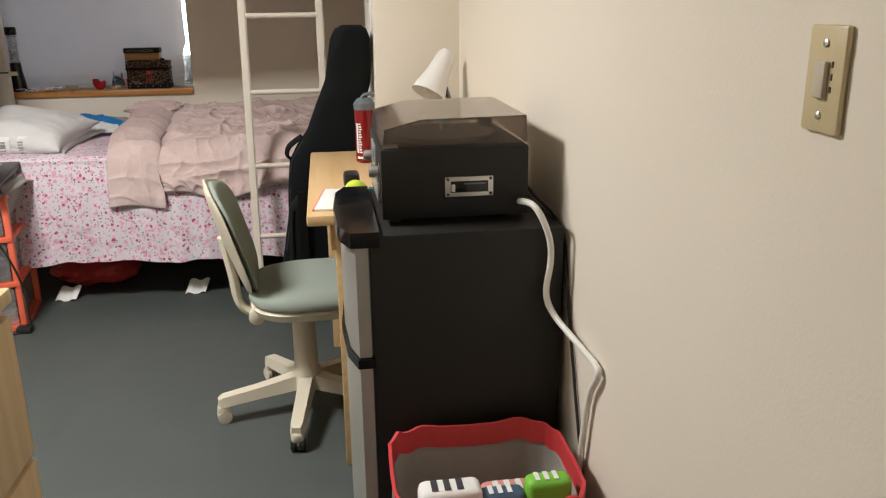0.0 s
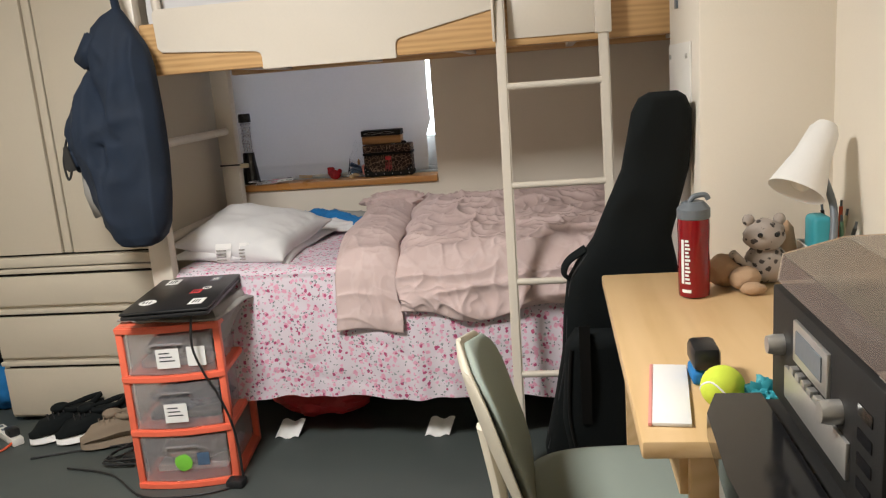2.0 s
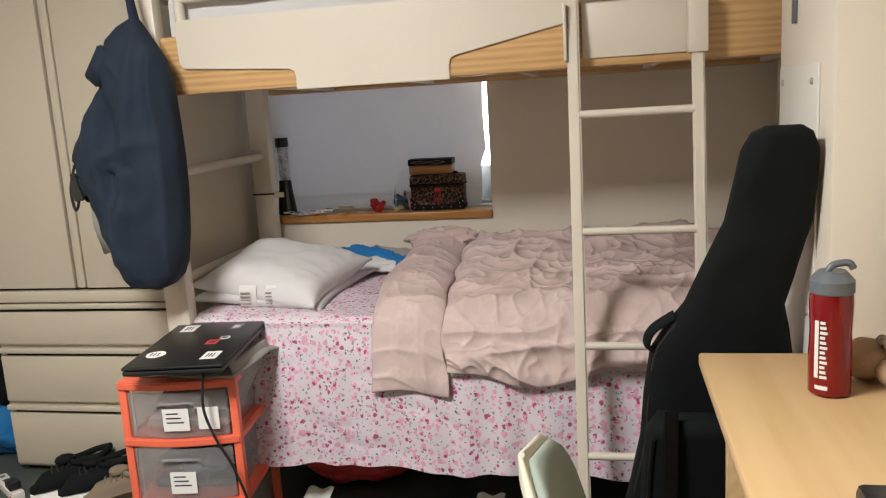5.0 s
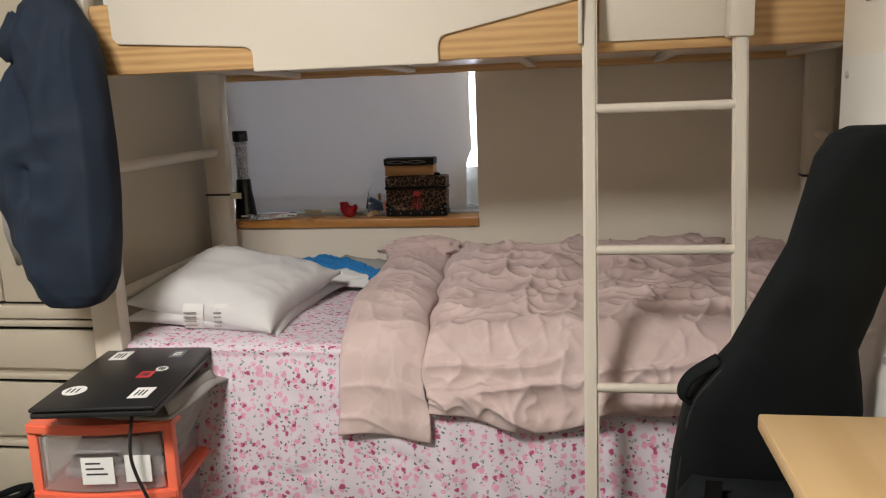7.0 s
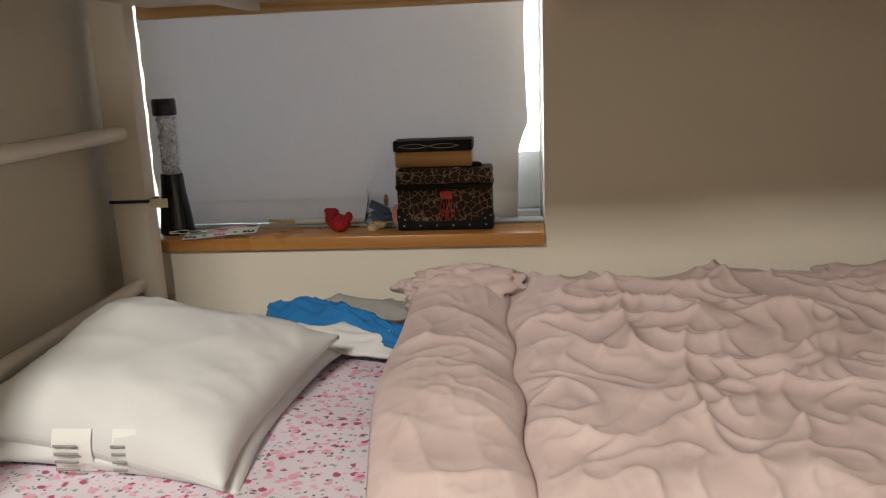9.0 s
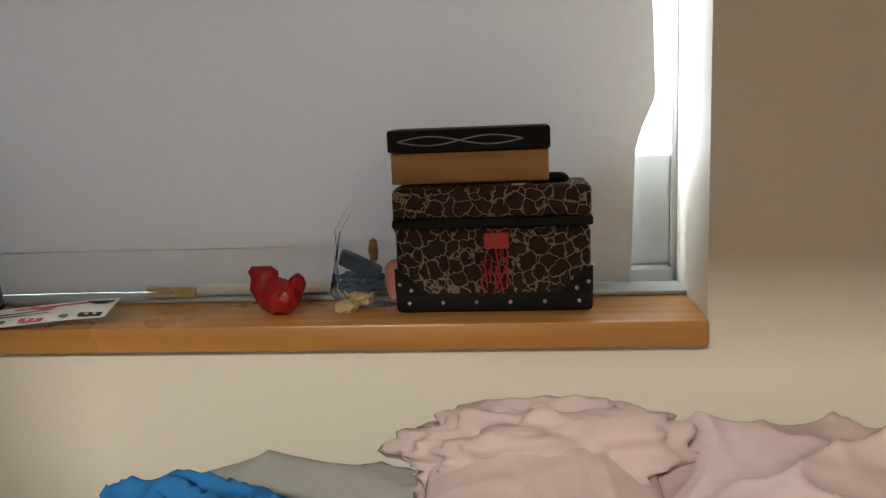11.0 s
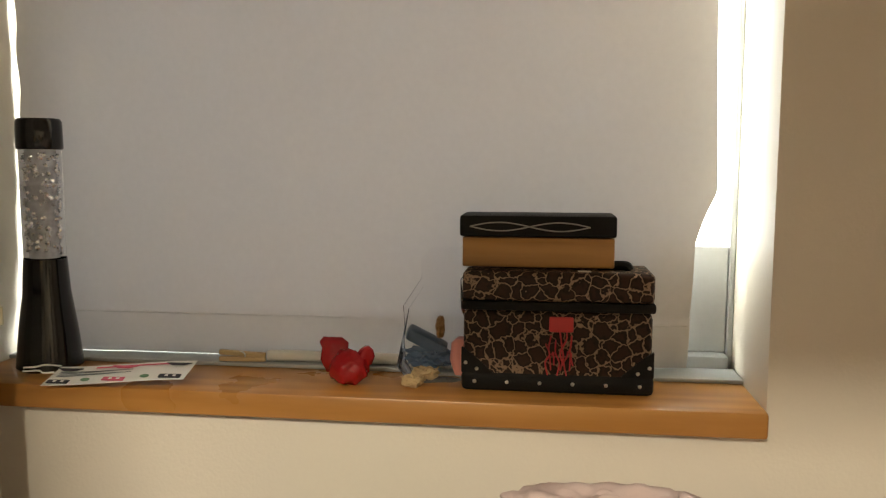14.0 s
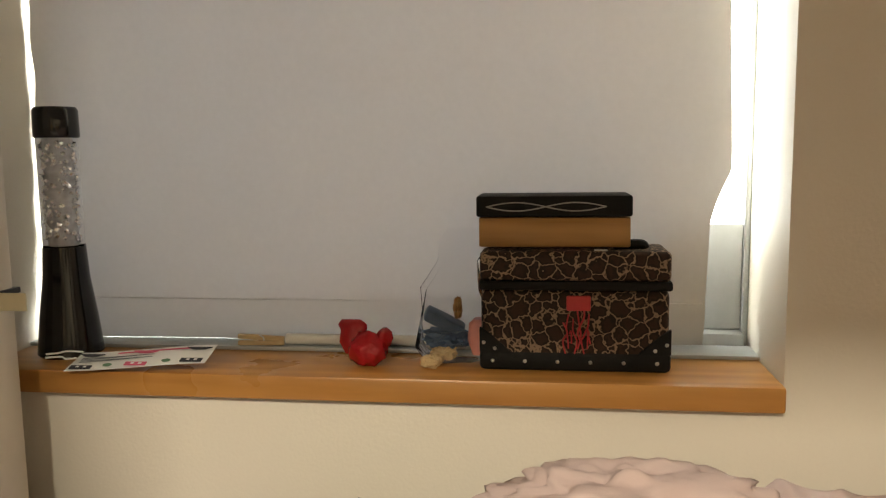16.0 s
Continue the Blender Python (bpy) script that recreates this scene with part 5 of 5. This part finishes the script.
# ---- things on the window sill ----
SZ = 0.909
lv = thing("glitter_lamp", (-1.466, 4.925, SZ), "black lava lamp filled with clear gel beads", "lava lamp")
part("base", spin([(0.038, 0.0), (0.041, 0.003), (0.036, 0.05), (0.029, 0.10), (0.0265, 0.14), (0.0265, 0.143)], (-1.466, 4.925, SZ), 40), GLOSSBLACK, lv)
part("tube", spin([(0.0255, 0.143), (0.0255, 0.285)], (-1.466, 4.925, SZ), 40), TUBECLEAR, lv, "clear tube of glittering gel")
part("gel", spin([(0.017, 0.144), (0.017, 0.283)], (-1.466, 4.925, SZ), 32), GEL, lv)
part("cap", spin([(0.0265, 0.283), (0.028, 0.285), (0.0275, 0.318), (0.025, 0.322)], (-1.466, 4.925, SZ), 40), GLOSSBLACK, lv)
rnd = random.Random(4)
for k in range(260):
    a, z, r = rnd.uniform(0, 6.28), rnd.uniform(0.150, 0.278), rnd.uniform(0.0017, 0.0042)
    b = bmesh.new()
    bmesh.ops.create_icosphere(b, subdivisions=1, radius=r)
    b.transform(pose(-1.466 + 0.0185 * math.cos(a), 4.925 + 0.0185 * math.sin(a), SZ + z, rnd.uniform(0, 90), rnd.uniform(0, 90), 0) @ Matrix.Diagonal((1, 1, rnd.uniform(0.7, 1.4), 1)))
    part("bead", b, JEWEL, lv, smooth=False)

fl = new("paper_leaflet")
fl.matrix_world = pose(-1.330, 4.858, SZ + 0.010, 12, 0, 4) @ Matrix.Diagonal((0.92, 0.70, 1, 1))
ORIGIN[fl] = Vector((0, 0, 0))
tagged(fl, "white printed paper leaflet with little houses on string", "leaflet")


def leaf_z(x, y):
    return 0.006 * math.sin(x * 14) + 0.004


part("sheet", sheet(lambda u, v: (-0.095 + 0.19 * u, -0.035 + 0.07 * v, leaf_z(-0.095 + 0.19 * u, 0)), 24, 6, 0.0006), PAPER, fl)
for k in range(4):
    part("text_line", sheet(lambda u, v: (-0.085 + (0.10 - 0.018 * (k % 2)) * u, 0.008 - 0.005 * k + 0.0018 * v, leaf_z(-0.085 + 0.1 * u, 0) + 0.0012), 8, 1, 0.0002), GREYPLASTIC, fl)
part("heading", sheet(lambda u, v: (-0.04 + 0.11 * u, 0.020 + 0.005 * v, leaf_z(-0.04 + 0.11 * u, 0) + 0.0012), 8, 1, 0.0002), PINKINK, fl)
for x, m, kind in ((-0.075, INK, 0), (-0.04, GREENINK, 1), (0.0, PINKINK, 0), (0.04, GREENINK, 1), (0.075, INK, 0)):
    if kind:
        part("printed_tree", spin([(0.006, 0), (0.006, 0.0003)], (x, -0.022, leaf_z(x, 0) + 0.0012), 12), m, fl)
    else:
        hs = part("printed_house", box(x - 0.014, -0.032, leaf_z(x, 0) + 0.001, x + 0.014, -0.021, leaf_z(x, 0) + 0.0022), m, fl)
        part("printed_roof", slab([(x - 0.017, -0.021), (x + 0.017, -0.021), (x + 0.008, -0.013), (x - 0.008, -0.013)], 0, 0.001), m, hs).matrix_local = pose(0, 0, leaf_z(x, 0) + 0.0025, -90, 0, 0) @ Matrix.Diagonal((1, 1, -1, 1))
        for q in (-0.006, 0.004):
            part("printed_window", box(x + q, -0.029, leaf_z(x, 0) + 0.0022, x + q + 0.004, -0.024, leaf_z(x, 0) + 0.0026), PAPER, hs)
part("string", tube([(-0.09, 0.025, 0.003), (-0.115, 0.03, 0.002), (-0.125, 0.022, 0.002), (-0.14, 0.018, 0.002)], 0.0012, 6), PAPER, fl)
part("string", tube([(-0.09, 0.0, 0.003), (-0.105, 0.0, 0.002), (-0.115, 0.008, 0.002), (-0.135, 0.004, 0.002)], 0.0012, 6), PAPER, fl)

cp = thing("clothes_peg", (-1.217, 4.962, SZ), "small pale wooden clothes peg on the sill", "clothes peg")
for dz, sl in ((0.0095, 0.0), (0.0165, 0.06)):
    st = box(-0.031, -0.004, -0.003, 0.031, 0.004, 0.003, 0.001)
    st.transform(pose(-1.217, 4.962, SZ + dz, 0, math.degrees(sl), 3))
    part("prong", st, WOODPEG, cp)
part("spring", tube([(-1.217 + 0.006 * math.cos(a), 4.962 + 0.002 * a - 0.006, SZ + 0.0135 + 0.006 * math.sin(a)) for a in [0.7 * k for k in range(10)]], 0.0011, 6, 3), STEEL, cp)

solo("blind_wand", tube([(-1.185, 4.972, SZ + 0.0130), (-1.02, 4.974, SZ + 0.0130), (-0.93, 4.9755, SZ + 0.0130)], 0.0075, 12, 0), WHITEPLASTIC, "white plastic blind wand lying on the sill", "wand")

bd = thing("bird_ornament", (-1.065, 4.90, SZ), "glossy dark red ceramic bird with folded ruffles", "ornament")
part("body", blob((-1.056, 4.895, SZ + 0.021), 0.0225, (1.05, 0.9, 0.95), 0.18, 4, 2), REDGLASS, bd)
part("crest", loft([ring(-1.073 - (z - 0.02) * 0.16, 4.905, SZ + z, rx, ry, 20, 2.2, 0.7, 3) for z, rx, ry in ((0.014, 0.015, 0.014), (0.028, 0.021, 0.012), (0.042, 0.016, 0.009), (0.049, 0.018, 0.007), (0.055, 0.012, 0.003))]), REDGLASS, bd)
part("tail", loft([ring(-1.040 + (z - 0.03) * 0.3, 4.90, SZ + z, rx, 0.008, 16, 2.2, 0.7, 7) for z, rx in ((0.024, 0.010), (0.034, 0.011), (0.042, 0.008), (0.046, 0.003))]), REDGLASS, bd)

tbag = thing("trinket_bag", (-0.955, 4.925, SZ), "clear plastic bag of blue and pink trinkets", "plastic bag")
part("film", loft([[(x + 0.006 * noise.noise((x * 60, z * 30, y * 60)), y + 0.006 * noise.noise((y * 70, z * 40, 2)), zz) for x, y, zz in ring(-0.955 + sh, 4.93, SZ + z, rx, ry, 28, 2.5, 0.35, 1)] for z, rx, ry, sh in ((0.001, 0.03, 0.02, 0), (0.02, 0.046, 0.026, 0), (0.055, 0.042, 0.022, 0), (0.09, 0.034, 0.014, -0.004), (0.125, 0.022, 0.008, 0.006), (0.15, 0.030, 0.004, 0.014), (0.165, 0.024, 0.0015, 0.02))]), FILM, tbag, "creased clear plastic film").visible_shadow = False
TR = box(-0.026, -0.012, -0.008, 0.026, 0.012, 0.008, 0.004)
TR.transform(pose(-0.965, 4.925, SZ + 0.050, 10, 28, 8))
part("trinket", TR, SLATEBLUE, tbag, "slate blue plastic charm")
part("trinket", blob((-0.962, 4.925, SZ + 0.030), 0.020, (1.3, 0.8, 0.7), 0.4, 5, 3), SLATEBLUE, tbag)
part("trinket", loft([ring(-0.922, 4.918, SZ + z, rx, 0.010, 16, 3) for z, rx in ((0.012, 0.008), (0.03, 0.014), (0.050, 0.012), (0.056, 0.006))]), SALMON, tbag, "salmon pink charm")
part("trinket", blob((-0.948, 4.92, SZ + 0.068), 0.008, (0.7, 0.7, 1.7), 0.3, 5, 4), BOXWOOD, tbag)
part("trinket", blob((-0.965, 4.915, SZ + 0.013), 0.012, (1.3, 0.8, 0.8), 0.4, 5, 6), WOODPEG, tbag)
solo("bead_charm", blob((-0.978, 4.89, SZ + 0.008), 0.009, (1.3, 0.9, 0.9), 0.3, 4, 8), WOODPEG, "tiny cream bead beside the plastic bag", "bead")

# train case
bc = thing("vanity_case", (-0.806, 4.955, SZ), "leopard print vanity case with black trim and studs", "vanity case")
A0, A1, B0, B1 = -0.917, -0.699, 4.888, 4.972
part("body", box(A0, B0, SZ + 0.002, A1, B1, SZ + 0.098, 0.010, 3), LEOPARD, bc)
part("lid", box(A0 - 0.001, B0 - 0.001, SZ + 0.107, A1 + 0.001, B1, SZ + 0.142, 0.006, 3), LEOPARD, bc)
part("zip_band", box(A0 - 0.0025, B0 - 0.0025, SZ + 0.0965, A1 + 0.0025, B1 + 0.001, SZ + 0.1075, 0.003), BLACKTRIM, bc)
part("base_trim", box(A0 - 0.002, B0 - 0.002, SZ + 0.0, A1 + 0.002, B1 + 0.001, SZ + 0.024, 0.006), BLACKTRIM, bc)
for sx, xx in ((1, A0 - 0.0015), (-1, A1 + 0.0015)):
    part("corner_trim", slab([(xx, SZ + 0.022), (xx, SZ + 0.052), (xx + sx * 0.012, SZ + 0.045), (xx + sx * 0.038, SZ + 0.022)], B0 - 0.0022, B0 + 0.004, 0.0005), BLACKTRIM, bc)
    part("stud", blob((xx + sx * 0.005, B0 - 0.002, SZ + 0.034), 0.0024, rough=0, sub=2), STEEL, bc)
    part("stud", blob((xx + sx * 0.018, B0 - 0.002, SZ + 0.027), 0.0024, rough=0, sub=2), STEEL, bc)
for k in range(6):
    part("stud", blob((A0 + 0.014 + k * 0.038, B0 - 0.002, SZ + 0.012), 0.0024, rough=0, sub=2), STEEL, bc)
part("badge", box(-0.817, B0 - 0.004, SZ + 0.073, -0.789, B0 - 0.0005, SZ + 0.091, 0.002), REDCLOTH, bc, "red enamel badge")
rnd = random.Random(7)
for k in range(9):
    x = -0.818 + 0.0038 * k * 0.95
    z = SZ + 0.022 + 0.006 * (k % 3)
    zt = SZ + 0.058 + rnd.uniform(-0.014, 0.032)
    part("red_print", tube([(x, B0 - 0.0008, z), (x + rnd.uniform(-0.004, 0.004), B0 - 0.0008, z + 0.015), (x + rnd.uniform(-0.003, 0.005), B0 - 0.0008, (z + zt) / 2 + 0.006), (x + rnd.uniform(-0.003, 0.003), B0 - 0.0008, zt)], 0.0025, 6, 4, flat=0.4), REDPRINT, bc)
part("top_handle", tube([(-0.76, 4.92, SZ + 0.142), (-0.755, 4.92, SZ + 0.146), (-0.73, 4.92, SZ + 0.147), (-0.725, 4.92, SZ + 0.142)], 0.006, 8), BLACKTRIM, bc)
part("price_tag", box(-0.785, B0 + 0.004, SZ + 0.1425, -0.77, B0 + 0.012, SZ + 0.1435), PAPER, bc)
wb = thing("wooden_box", (-0.825, 4.945, SZ + 0.143), "honey wood box with a dark carved lid", "wooden box")
C0, C1 = -0.921, -0.742
part("body", box(C0 + 0.001, 4.906, SZ + 0.145, C1 - 0.001, 4.974, SZ + 0.180, 0.002), BOXWOOD, wb)
part("lid", box(C0 - 0.002, 4.903, SZ + 0.181, C1 + 0.001, 4.975, SZ + 0.206, 0.003), BLACKTRIM, wb, "dark grey carved lid")
for s in (-1, 1):
    part("carved_line", tube([(C0 + 0.01 + k * 0.02, 4.9028, SZ + 0.193 + s * 0.005 * math.sin(k * 0.9)) for k in range(8)], 0.0009, 6, 4), GREYCLOTH, wb)
